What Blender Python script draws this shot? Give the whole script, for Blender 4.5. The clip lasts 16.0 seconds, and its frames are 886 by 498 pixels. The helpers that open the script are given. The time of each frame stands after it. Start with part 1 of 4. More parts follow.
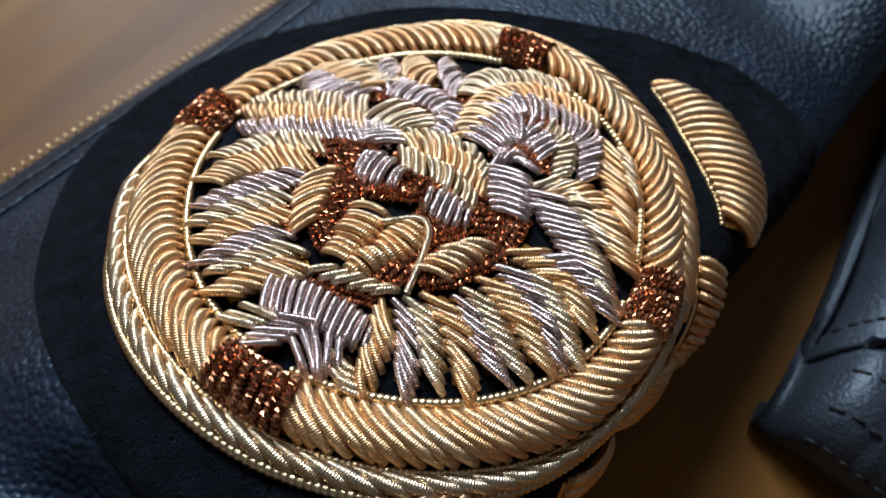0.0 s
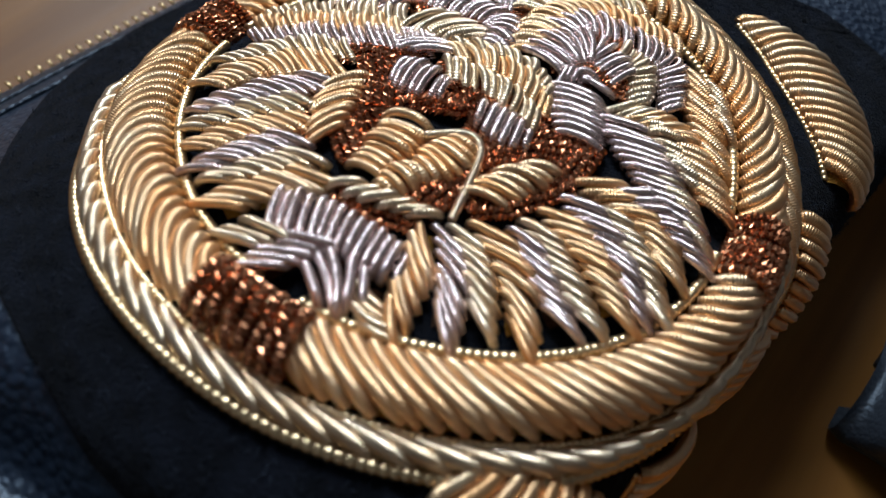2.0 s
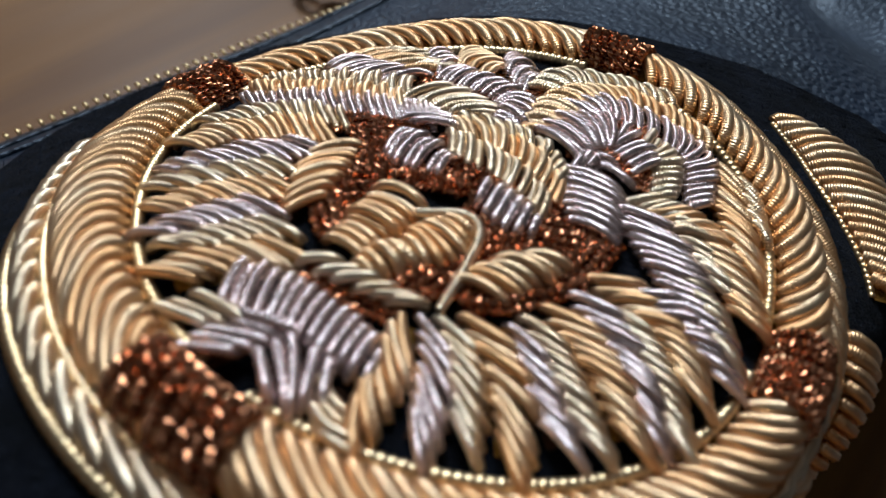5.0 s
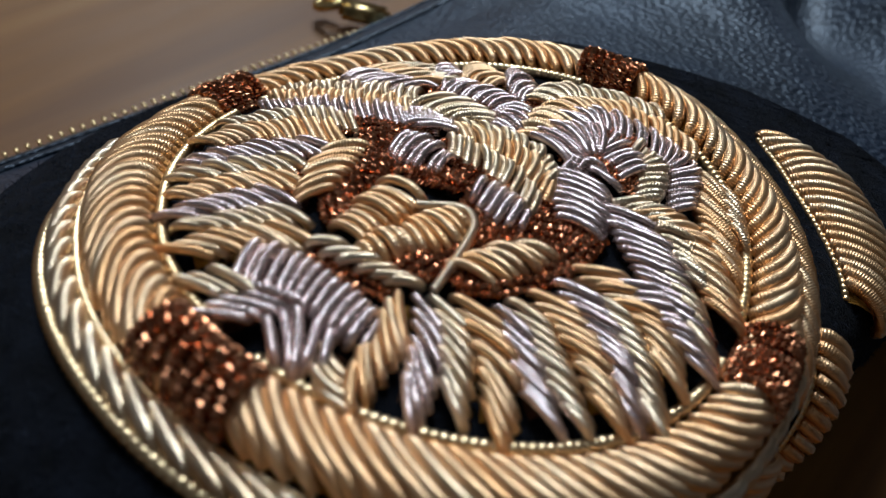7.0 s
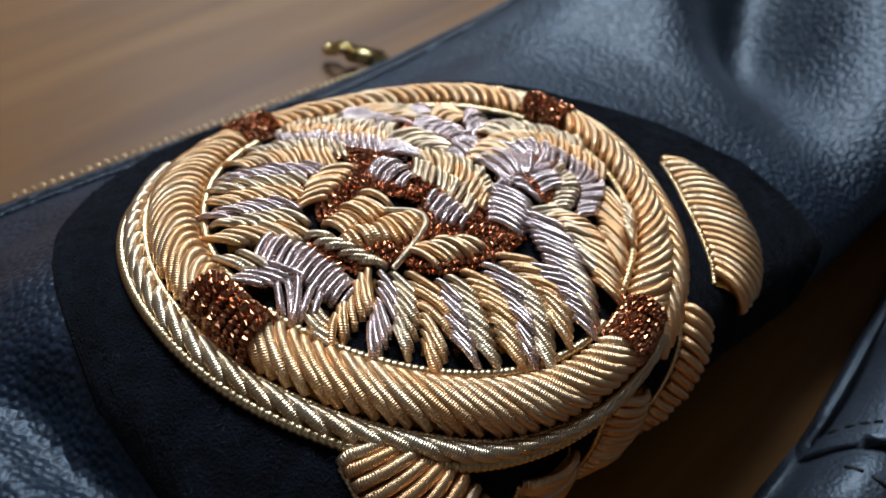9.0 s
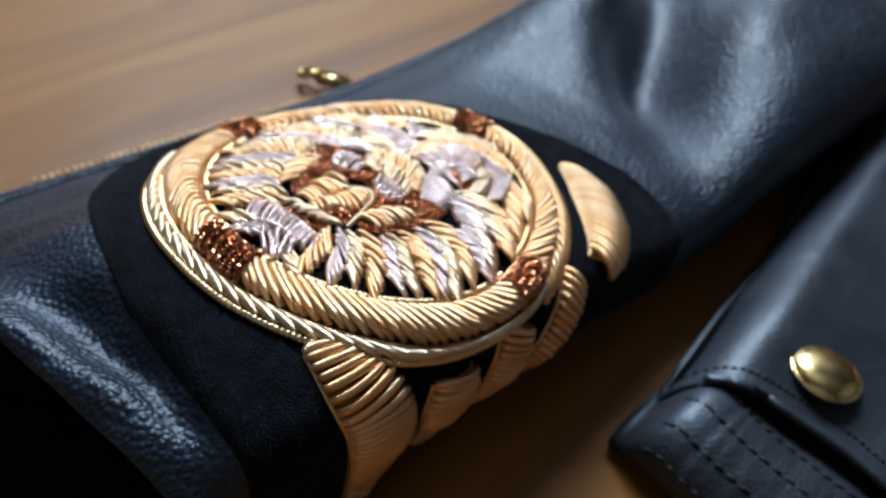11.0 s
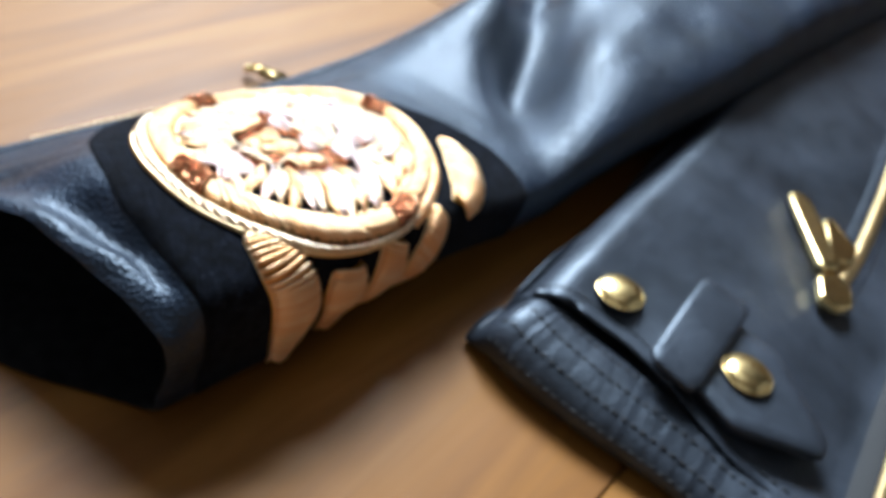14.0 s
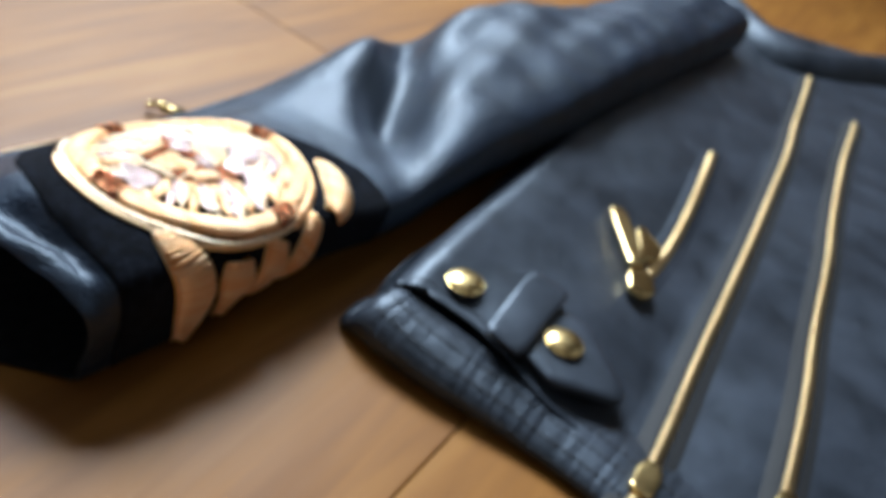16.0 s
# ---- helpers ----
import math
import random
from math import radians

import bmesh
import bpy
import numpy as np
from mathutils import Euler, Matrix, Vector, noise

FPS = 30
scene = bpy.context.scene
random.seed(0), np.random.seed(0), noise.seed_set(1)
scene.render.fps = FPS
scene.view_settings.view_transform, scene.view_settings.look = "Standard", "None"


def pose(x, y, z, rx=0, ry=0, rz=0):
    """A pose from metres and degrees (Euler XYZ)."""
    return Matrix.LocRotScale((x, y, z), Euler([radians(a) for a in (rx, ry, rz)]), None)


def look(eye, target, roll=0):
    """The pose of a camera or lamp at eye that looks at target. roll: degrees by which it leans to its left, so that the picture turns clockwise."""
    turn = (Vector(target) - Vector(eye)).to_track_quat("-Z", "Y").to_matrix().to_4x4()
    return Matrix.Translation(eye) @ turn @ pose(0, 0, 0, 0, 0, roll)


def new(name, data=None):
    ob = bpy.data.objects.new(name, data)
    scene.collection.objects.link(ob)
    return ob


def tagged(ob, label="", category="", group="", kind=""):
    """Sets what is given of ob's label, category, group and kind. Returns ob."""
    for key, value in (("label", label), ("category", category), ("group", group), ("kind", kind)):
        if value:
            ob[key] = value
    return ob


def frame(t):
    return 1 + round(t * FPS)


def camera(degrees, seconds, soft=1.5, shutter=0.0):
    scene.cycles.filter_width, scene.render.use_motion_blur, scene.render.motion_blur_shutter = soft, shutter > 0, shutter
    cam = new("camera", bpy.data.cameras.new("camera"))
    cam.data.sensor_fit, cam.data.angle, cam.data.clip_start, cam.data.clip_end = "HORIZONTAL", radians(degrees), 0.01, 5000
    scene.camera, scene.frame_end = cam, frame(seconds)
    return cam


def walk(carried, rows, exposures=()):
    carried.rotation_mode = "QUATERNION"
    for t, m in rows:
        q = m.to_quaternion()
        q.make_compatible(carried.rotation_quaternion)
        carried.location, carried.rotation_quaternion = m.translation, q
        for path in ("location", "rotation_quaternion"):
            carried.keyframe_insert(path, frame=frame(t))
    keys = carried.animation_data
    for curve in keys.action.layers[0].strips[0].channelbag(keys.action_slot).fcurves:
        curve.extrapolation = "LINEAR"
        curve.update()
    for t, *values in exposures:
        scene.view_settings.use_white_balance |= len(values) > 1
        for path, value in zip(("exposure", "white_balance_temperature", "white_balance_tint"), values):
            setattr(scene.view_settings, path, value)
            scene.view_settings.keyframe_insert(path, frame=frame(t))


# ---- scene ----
cam = camera(60.1, 16.0)
cam.data.dof.use_dof = True
cam.data.dof.focus_distance = 0.105
cam.data.dof.aperture_fstop = 20.5
PATH = [
    (0, (0.01542, -0.06355, 0.14527), (-0.05909, 0.43767, -0.71683), 5.94),
    (0.5, (0.01529, -0.06523, 0.14589), (-0.07590, 0.43236, -0.71672), 4.95),
    (1, (0.01531, -0.06785, 0.14598), (-0.08760, 0.43245, -0.71374), 4.61),
    (1.5, (0.01514, -0.06756, 0.14363), (-0.08950, 0.43400, -0.71514), 4.87),
    (2, (0.01063, -0.06403, 0.11957), (-0.06755, 0.46752, -0.72383), 9.24),
    (2.5, (0.01154, -0.05261, 0.10483), (-0.07456, 0.53232, -0.70167), 11.04),
    (3, (0.01065, -0.05218, 0.10523), (-0.08669, 0.55546, -0.68300), 11.15),
    (3.5, (0.01057, -0.05389, 0.10656), (-0.09823, 0.55759, -0.67718), 10.78),
    (4, (0.01090, -0.05441, 0.10713), (-0.10476, 0.55833, -0.67465), 10.49),
    (6.5, (0.01467, -0.06277, 0.11176), (-0.14433, 0.58428, -0.63392), 10.10),
    (7, (0.01623, -0.06382, 0.11146), (-0.14857, 0.58440, -0.63195), 9.83),
    (7.5, (0.01825, -0.06624, 0.11592), (-0.15632, 0.57903, -0.62782), 9.22),
    (8, (0.02158, -0.07128, 0.12219), (-0.16658, 0.57547, -0.61694), 8.46),
    (8.5, (0.02577, -0.07698, 0.12897), (-0.17325, 0.57283, -0.60460), 7.82),
    (9, (0.03139, -0.08498, 0.13393), (-0.16579, 0.57353, -0.59235), 8.23),
    (9.5, (0.03608, -0.09253, 0.13968), (-0.15759, 0.57206, -0.58199), 8.76),
    (12, (0.05588, -0.13381, 0.16269), (-0.10612, 0.59292, -0.50486), 14.13),
    (12.5, (0.05980, -0.13987, 0.16676), (-0.10692, 0.58734, -0.49910), 14.48),
    (13, (0.06400, -0.15116, 0.17195), (-0.09762, 0.57879, -0.49217), 15.43),
    (13.5, (0.07186, -0.16403, 0.17834), (-0.06654, 0.57024, -0.48626), 16.73),
    (14, (0.07912, -0.17768, 0.18595), (-0.02752, 0.57348, -0.46550), 17.65),
    (14.5, (0.08596, -0.19234, 0.19421), (0.01622, 0.58205, -0.43465), 18.95),
    (15, (0.09183, -0.20500, 0.20114), (0.04587, 0.58626, -0.40861), 19.65),
    (15.5, (0.09455, -0.21835, 0.20806), (0.07531, 0.58959, -0.38089), 20.75),
    (16, (0.10127, -0.22747, 0.21379), (0.09096, 0.58798, -0.36495), 20.87),
]

EXPOSURES = [(0.0, -0.36), (1.5, -0.36), (2.5, -0.54), (4.0, -0.66), (7.0, -0.82), (8.5, -0.64), (9.5, -0.28), (12.0, 0.18), (13.0, 0.40), (14.2, 1.28), (14.8, 1.30), (16.0, 0.90)]
walk(cam, [(t, look(eye, target, roll)) for t, eye, target, roll in PATH], EXPOSURES)

# ---- world and light ----
world = bpy.data.worlds.new("sky")
scene.world = world
world.use_nodes = True
sky = world.node_tree.nodes.new("ShaderNodeTexSky")
sky.sky_type, sky.sun_disc = "NISHITA", False
sky.sun_elevation, sky.sun_rotation = radians(35), radians(200)
world.node_tree.nodes["Background"].inputs["Strength"].default_value = 0.12
world.node_tree.links.new(sky.outputs[0], world.node_tree.nodes["Background"].inputs["Color"])

WINDOW = dict(x0=-1.42, x1=-0.24, z0=1.22, z1=2.24, y=1.5)
lamp = new("window_light", bpy.data.lights.new("window_light", "AREA"))
lamp.data.shape, lamp.data.size, lamp.data.size_y = "RECTANGLE", 1.15, 0.99
lamp.data.energy, lamp.data.color = 108.0, (0.735, 0.87, 1.0)
lamp.matrix_world = look((-0.83, 1.48, 1.73), (0.0, 0.0, 0.05))


# ---- materials ----
def material(name):
    mat = bpy.data.materials.new(name)
    mat.use_nodes = True
    return mat, mat.node_tree.nodes, mat.node_tree.links, mat.node_tree.nodes["Principled BSDF"]


def ramp(nodes, stops):
    node = nodes.new("ShaderNodeValToRGB")
    while len(node.color_ramp.elements) < len(stops):
        node.color_ramp.elements.new(0.5)
    for e, (p, c) in zip(node.color_ramp.elements, stops):
        e.position, e.color = p, (*c, 1)
    return node


def texture(nodes, links, kind, scale, coord="Object", **kw):
    tc = nodes.new("ShaderNodeTexCoord")
    node = nodes.new("ShaderNodeTex" + kind)
    node.inputs["Scale"].default_value = scale
    for k, v in kw.items():
        node.inputs[k].default_value = v
    links.new(tc.outputs[coord], node.inputs["Vector"])
    return node


def bumped(nodes, links, bsdf, height, strength, distance, normal=None):
    b = nodes.new("ShaderNodeBump")
    b.inputs["Strength"].default_value, b.inputs["Distance"].default_value = strength, distance
    links.new(height, b.inputs["Height"])
    if normal:
        links.new(normal.outputs[0], b.inputs["Normal"])
    links.new(b.outputs[0], bsdf.inputs["Normal"])
    return b


def wire_material(name, low, high, rough, pitch=0.00033, depth=0.000045, metal=0.96):
    """Tightly coiled metal thread: fine turns along the strand, tone shifting from strand to strand."""
    mat, n, l, p = material(name)
    tc = n.new("ShaderNodeTexCoord")
    sep = n.new("ShaderNodeSeparateXYZ")
    l.new(tc.outputs["UV"], sep.inputs[0])
    mul = n.new("ShaderNodeMath")
    mul.operation, mul.inputs[1].default_value = "MULTIPLY", 2 * math.pi / pitch
    l.new(sep.outputs["Y"], mul.inputs[0])
    turn = n.new("ShaderNodeMath")
    turn.operation, turn.inputs[1].default_value = "MULTIPLY_ADD", 2 * math.pi
    l.new(sep.outputs["X"], turn.inputs[0])
    l.new(mul.outputs[0], turn.inputs[2])
    sine = n.new("ShaderNodeMath")
    sine.operation = "SINE"
    l.new(turn.outputs[0], sine.inputs[0])
    info = n.new("ShaderNodeObjectInfo")
    geo = n.new("ShaderNodeNewGeometry")
    add = n.new("ShaderNodeMath")
    add.operation = "ADD"
    l.new(info.outputs["Random"], add.inputs[0])
    l.new(geo.outputs["Random Per Island"], add.inputs[1])
    frac = n.new("ShaderNodeMath")
    frac.operation = "FRACT"
    l.new(add.outputs[0], frac.inputs[0])
    tarnish = texture(n, l, "Noise", 260.0, Detail=3.0)
    mixv = n.new("ShaderNodeMath")
    mixv.operation = "MULTIPLY"
    l.new(frac.outputs[0], mixv.inputs[0])
    l.new(tarnish.outputs["Fac"], mixv.inputs[1])
    r = ramp(n, [(0.0, low), (0.75, high)])
    l.new(mixv.outputs[0], r.inputs[0])
    l.new(r.outputs[0], p.inputs["Base Color"])
    p.inputs["Metallic"].default_value = metal
    p.inputs["Roughness"].default_value = rough
    bumped(n, l, p, sine.outputs[0], 0.8, depth)
    return mat


gold = wire_material("gold_wire", (0.93, 0.52, 0.245), (1.0, 0.76, 0.50), 0.37)
pale_gold = wire_material("pale_gold_wire", (0.80, 0.58, 0.37), (0.98, 0.82, 0.62), 0.30)
lilac = wire_material("rose_silver_wire", (0.70, 0.53, 0.50), (0.93, 0.78, 0.76), 0.26)
copper = wire_material("copper_wire", (0.36, 0.12, 0.052), (0.76, 0.34, 0.18), 0.22, pitch=0.0007, depth=0.0)
cord_gold = wire_material("cord_wire", (0.80, 0.56, 0.30), (0.96, 0.76, 0.50), 0.30, pitch=0.0003, depth=0.0)


def leather_material(name, colour, cell, strength, rough, coat=0.25):
    mat, n, l, p = material(name)
    vor = texture(n, l, "Voronoi", cell)
    vor.feature = "SMOOTH_F1"
    vor.inputs["Smoothness"].default_value = 0.45
    edge = ramp(n, [(0.08, (1, 1, 1)), (0.75, (0, 0, 0))])
    l.new(vor.outputs["Distance"], edge.inputs[0])
    big = texture(n, l, "Noise", 38.0, Detail=5.0)
    fine = texture(n, l, "Noise", cell * 2.2, Detail=4.0)
    b1 = n.new("ShaderNodeBump")
    b1.inputs["Strength"].default_value, b1.inputs["Distance"].default_value = 0.4, 0.004
    l.new(big.outputs["Fac"], b1.inputs["Height"])
    b2 = n.new("ShaderNodeBump")
    b2.inputs["Strength"].default_value, b2.inputs["Distance"].default_value = 0.2, 0.0003
    l.new(fine.outputs["Fac"], b2.inputs["Height"])
    l.new(b1.outputs[0], b2.inputs["Normal"])
    bumped(n, l, p, edge.outputs[0], strength, 0.00035, b2)
    tone = ramp(n, [(0.3, tuple(c * 0.55 for c in colour)), (0.72, tuple(c * 1.75 for c in colour))])
    l.new(big.outputs["Fac"], tone.inputs[0])
    l.new(tone.outputs[0], p.inputs["Base Color"])
    worn = n.new("ShaderNodeMapRange")
    worn.inputs["To Min"].default_value, worn.inputs["To Max"].default_value = rough - 0.08, rough + 0.14
    l.new(fine.outputs["Fac"], worn.inputs["Value"])
    l.new(worn.outputs[0], p.inputs["Roughness"])
    p.inputs["Coat Weight"].default_value, p.inputs["Coat Roughness"].default_value = coat, 0.3
    # blue sheen of the window light, put into the leather's specular tint
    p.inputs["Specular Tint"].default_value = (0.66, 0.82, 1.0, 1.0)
    return mat


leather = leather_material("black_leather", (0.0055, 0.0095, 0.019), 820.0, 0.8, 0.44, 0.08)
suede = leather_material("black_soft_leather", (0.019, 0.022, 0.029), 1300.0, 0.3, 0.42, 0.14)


def felt_material(name, colour):
    mat, n, l, p = material(name)
    a = texture(n, l, "Noise", 2600.0, Detail=6.0)
    b = texture(n, l, "Noise", 260.0, Detail=4.0)
    r = ramp(n, [(0.35, tuple(c * 0.45 for c in colour)), (0.7, tuple(c * 1.7 for c in colour))])
    l.new(b.outputs["Fac"], r.inputs[0])
    l.new(r.outputs[0], p.inputs["Base Color"])
    p.inputs["Roughness"].default_value = 1.0
    p.inputs["Specular IOR Level"].default_value = 0.1
    p.inputs["Sheen Weight"].default_value = 0.02
    bumped(n, l, p, a.outputs["Fac"], 0.8, 0.0008)
    return mat


felt = felt_material("black_felt", (0.0036, 0.0046, 0.0080))
padding = felt_material("yellow_padding", (0.36, 0.17, 0.03))
dark_padding = felt_material("brown_padding", (0.05, 0.022, 0.012))
fuzz_fibre = felt_material("felt_fibre", (0.026, 0.032, 0.048))
blue_fibre = felt_material("blue_lint", (0.03, 0.06, 0.16))
lining = felt_material("black_lining", (0.006, 0.006, 0.007))


def brass_material(name, colour, rough):
    mat, n, l, p = material(name)
    a = texture(n, l, "Noise", 420.0, Detail=4.0)
    r = ramp(n, [(0.3, tuple(c * 0.8 for c in colour)), (0.7, colour)])
    l.new(a.outputs["Fac"], r.inputs[0])
    l.new(r.outputs[0], p.inputs["Base Color"])
    m = n.new("ShaderNodeMapRange")
    m.inputs["To Min"].default_value, m.inputs["To Max"].default_value = rough * 0.7, rough * 1.4
    l.new(a.outputs["Fac"], m.inputs["Value"])
    l.new(m.outputs[0], p.inputs["Roughness"])
    p.inputs["Metallic"].default_value = 1.0
    return mat


brass = brass_material("polished_brass", (0.90, 0.66, 0.30), 0.22)
zip_brass = brass_material("zip_brass", (0.80, 0.58, 0.30), 0.36)


def plank_material():
    mat, n, l, p = material("varnished_oak")
    tc = n.new("ShaderNodeTexCoord")
    info = n.new("ShaderNodeObjectInfo")
    mp = n.new("ShaderNodeMapping")
    mp.inputs["Scale"].default_value = (26.0, 2.2, 10.0)
    comb = n.new("ShaderNodeVectorMath")
    comb.operation = "ADD"
    sc = n.new("ShaderNodeMath")
    sc.operation, sc.inputs[1].default_value = "MULTIPLY", 31.0
    l.new(info.outputs["Random"], sc.inputs[0])
    l.new(tc.outputs["Object"], comb.inputs[0])
    l.new(sc.outputs[0], comb.inputs[1])
    l.new(comb.outputs[0], mp.inputs["Vector"])
    grain = n.new("ShaderNodeTexNoise")
    grain.inputs["Scale"].default_value, grain.inputs["Detail"].default_value = 1.6, 8.0
    grain.inputs["Distortion"].default_value = 1.2
    l.new(mp.outputs[0], grain.inputs["Vector"])
    fine = n.new("ShaderNodeTexNoise")
    fine.inputs["Scale"].default_value, fine.inputs["Detail"].default_value = 14.0, 5.0
    l.new(mp.outputs[0], fine.inputs["Vector"])
    r = ramp(n, [(0.30, (0.150, 0.054, 0.008)), (0.55, (0.225, 0.089, 0.014)), (0.78, (0.285, 0.126, 0.025))])
    l.new(grain.outputs["Fac"], r.inputs[0])
    l.new(r.outputs[0], p.inputs["Base Color"])
    m = n.new("ShaderNodeMapRange")
    m.inputs["To Min"].default_value, m.inputs["To Max"].default_value = 0.48, 0.62
    l.new(fine.outputs["Fac"], m.inputs["Value"])
    l.new(m.outputs[0], p.inputs["Roughness"])
    p.inputs["Coat Weight"].default_value, p.inputs["Coat Roughness"].default_value = 0.03, 0.2
    p.inputs["Specular IOR Level"].default_value = 0.24
    bumped(n, l, p, fine.outputs["Fac"], 0.15, 0.0006)
    return mat


oak = plank_material()


def plain_material(name, colour, rough=0.85):
    mat, n, l, p = material(name)
    a = texture(n, l, "Noise", 6.0, Detail=6.0)
    r = ramp(n, [(0.3, tuple(c * 0.92 for c in colour)), (0.7, colour)])
    l.new(a.outputs["Fac"], r.inputs[0])
    l.new(r.outputs[0], p.inputs["Base Color"])
    p.inputs["Roughness"].default_value = rough
    f = texture(n, l, "Noise", 180.0, Detail=3.0)
    bumped(n, l, p, f.outputs["Fac"], 0.2, 0.001)
    return mat


plaster = plain_material("wall_plaster", (0.30, 0.295, 0.29))
ceiling_paint = plain_material("ceiling_paint", (0.42, 0.42, 0.42))
white_paint = plain_material("white_window_paint", (0.8, 0.8, 0.78), 0.4)
thread = plain_material("black_stitching", (0.006, 0.006, 0.007), 0.7)


# ---- geometry helpers ----
def mesh_object(name, verts, faces, mat, parent=None, smooth=True, label="", uvs=None):
    me = bpy.data.meshes.new(name)
    me.from_pydata([tuple(v) for v in verts], [], faces)
    if smooth:
        me.polygons.foreach_set("use_smooth", [True] * len(me.polygons))
    me.materials.append(mat)
    if uvs is not None:
        layer = me.uv_layers.new(name="UVMap")
        idx = np.empty(len(me.loops), dtype=np.int32)
        me.loops.foreach_get("vertex_index", idx)
        layer.data.foreach_set("uv", np.asarray(uvs, dtype=np.float32)[idx].ravel())
    me.update()
    ob = new(name, me)
    ob.parent = parent
    if label:
        ob["label"] = label
    return ob


def part(name, bm, mat, parent, label=""):
    me = bpy.data.meshes.new(name)
    bm.to_mesh(me)
    bm.free()
    me.materials.append(mat)
    me.polygons.foreach_set("use_smooth", [True] * len(me.polygons))
    ob = new(name, me)
    ob.parent = parent
    if label:
        ob["label"] = label
    return ob


def empty(name, place=(0, 0, 0)):
    ob = new(name)
    ob.empty_display_size = 0.01
    ob.location = place
    return ob


def tube_data(path, radius, sides=7, cap=True, base=0):
    """Vertices, faces and (turn, length) coordinates of a round tube along a path; radius may vary."""
    path = np.asarray(path, float)
    k = len(path)
    radius = np.broadcast_to(np.asarray(radius, float), (k,))
    tan = np.gradient(path, axis=0)
    tan /= np.linalg.norm(tan, axis=1)[:, None] + 1e-12
    up = np.array([0.0, 0.0, 1.0])
    side = np.cross(tan, up)
    bad = np.linalg.norm(side, axis=1) < 1e-4
    side[bad] = np.cross(tan[bad], [1.0, 0.0, 0.0])
    side /= np.linalg.norm(side, axis=1)[:, None]
    top = np.cross(side, tan)
    length = np.concatenate([[0], np.cumsum(np.linalg.norm(np.diff(path, axis=0), axis=1))])
    ang = np.linspace(0, 2 * math.pi, sides, endpoint=False)
    verts = path[:, None] + radius[:, None, None] * (np.cos(ang)[None, :, None] * side[:, None] + np.sin(ang)[None, :, None] * top[:, None])
    uv = np.stack([np.broadcast_to(np.abs(ang / math.pi - 1), (k, sides)), np.broadcast_to(length[:, None], (k, sides))], -1)
    verts, uv = verts.reshape(-1, 3), uv.reshape(-1, 2)
    faces = []
    for i in range(k - 1):
        for j in range(sides):
            a, b = i * sides + j, i * sides + (j + 1) % sides
            faces.append((base + a, base + b, base + b + sides, base + a + sides))
    if cap:
        faces.append(tuple(base + j for j in reversed(range(sides))))
        faces.append(tuple(base + (k - 1) * sides + j for j in range(sides)))
    return verts, faces, uv


def tube(name, path, radius, mat, parent, sides=7, label=""):
    v, f, uv = tube_data(path, radius, sides)
    return mesh_object(name, v, f, mat, parent, True, label, uv)


def tubes(name, items, mat, parent, sides=6, label=""):
    """Many small tubes joined into one part."""
    vs, fs, us, base = [], [], [], 0
    for path, radius in items:
        v, f, uv = tube_data(path, radius, sides, True, base)
        vs.append(v), fs.extend(f), us.append(uv)
        base += len(v)
    ob = mesh_object(name, np.concatenate(vs), fs, mat, parent, True, label, np.concatenate(us))
    return tagged(ob, kind="stuff")


def grid(name, points, mat, parent=None, label="", close=False):
    """A sheet through an array of points (rows, columns, 3)."""
    points = np.asarray(points)
    r, c = points.shape[:2]
    faces = []
    for i in range(r - 1):
        for j in range(c if close else c - 1):
            k = (j + 1) % c
            faces.append((i * c + j, i * c + k, (i + 1) * c + k, (i + 1) * c + j))
    return mesh_object(name, points.reshape(-1, 3), faces, mat, parent, True, label)


def box(bm, x0, y0, z0, x1, y1, z1):
    bmesh.ops.create_cube(bm, size=1.0, matrix=Matrix.LocRotScale(((x0 + x1) / 2, (y0 + y1) / 2, (z0 + z1) / 2), None, (x1 - x0, y1 - y0, z1 - z0)))


def spline(points, count):
    """Catmull-Rom curve through control points, evenly sampled by length."""
    p = np.asarray(points, float)
    p = np.vstack([2 * p[0] - p[1], p, 2 * p[-1] - p[-2]])
    out = []
    for i in range(1, len(p) - 2):
        for t in np.linspace(0, 1, 24, endpoint=False):
            out.append(0.5 * (2 * p[i] + (p[i + 1] - p[i - 1]) * t + (2 * p[i - 1] - 5 * p[i] + 4 * p[i + 1] - p[i + 2]) * t * t + (3 * p[i] - p[i - 1] - 3 * p[i + 1] + p[i + 2]) * t ** 3))
    out = np.array(out + [p[-2]])
    d = np.concatenate([[0], np.cumsum(np.linalg.norm(np.diff(out, axis=0), axis=1))])
    s = np.linspace(0, d[-1], count)
    return np.stack([np.interp(s, d, out[:, k]) for k in range(out.shape[1])], 1)


def smooth(x, lo, hi):
    t = np.clip((np.asarray(x, float) - lo) / (hi - lo), 0, 1)
    return t * t * (3 - 2 * t)


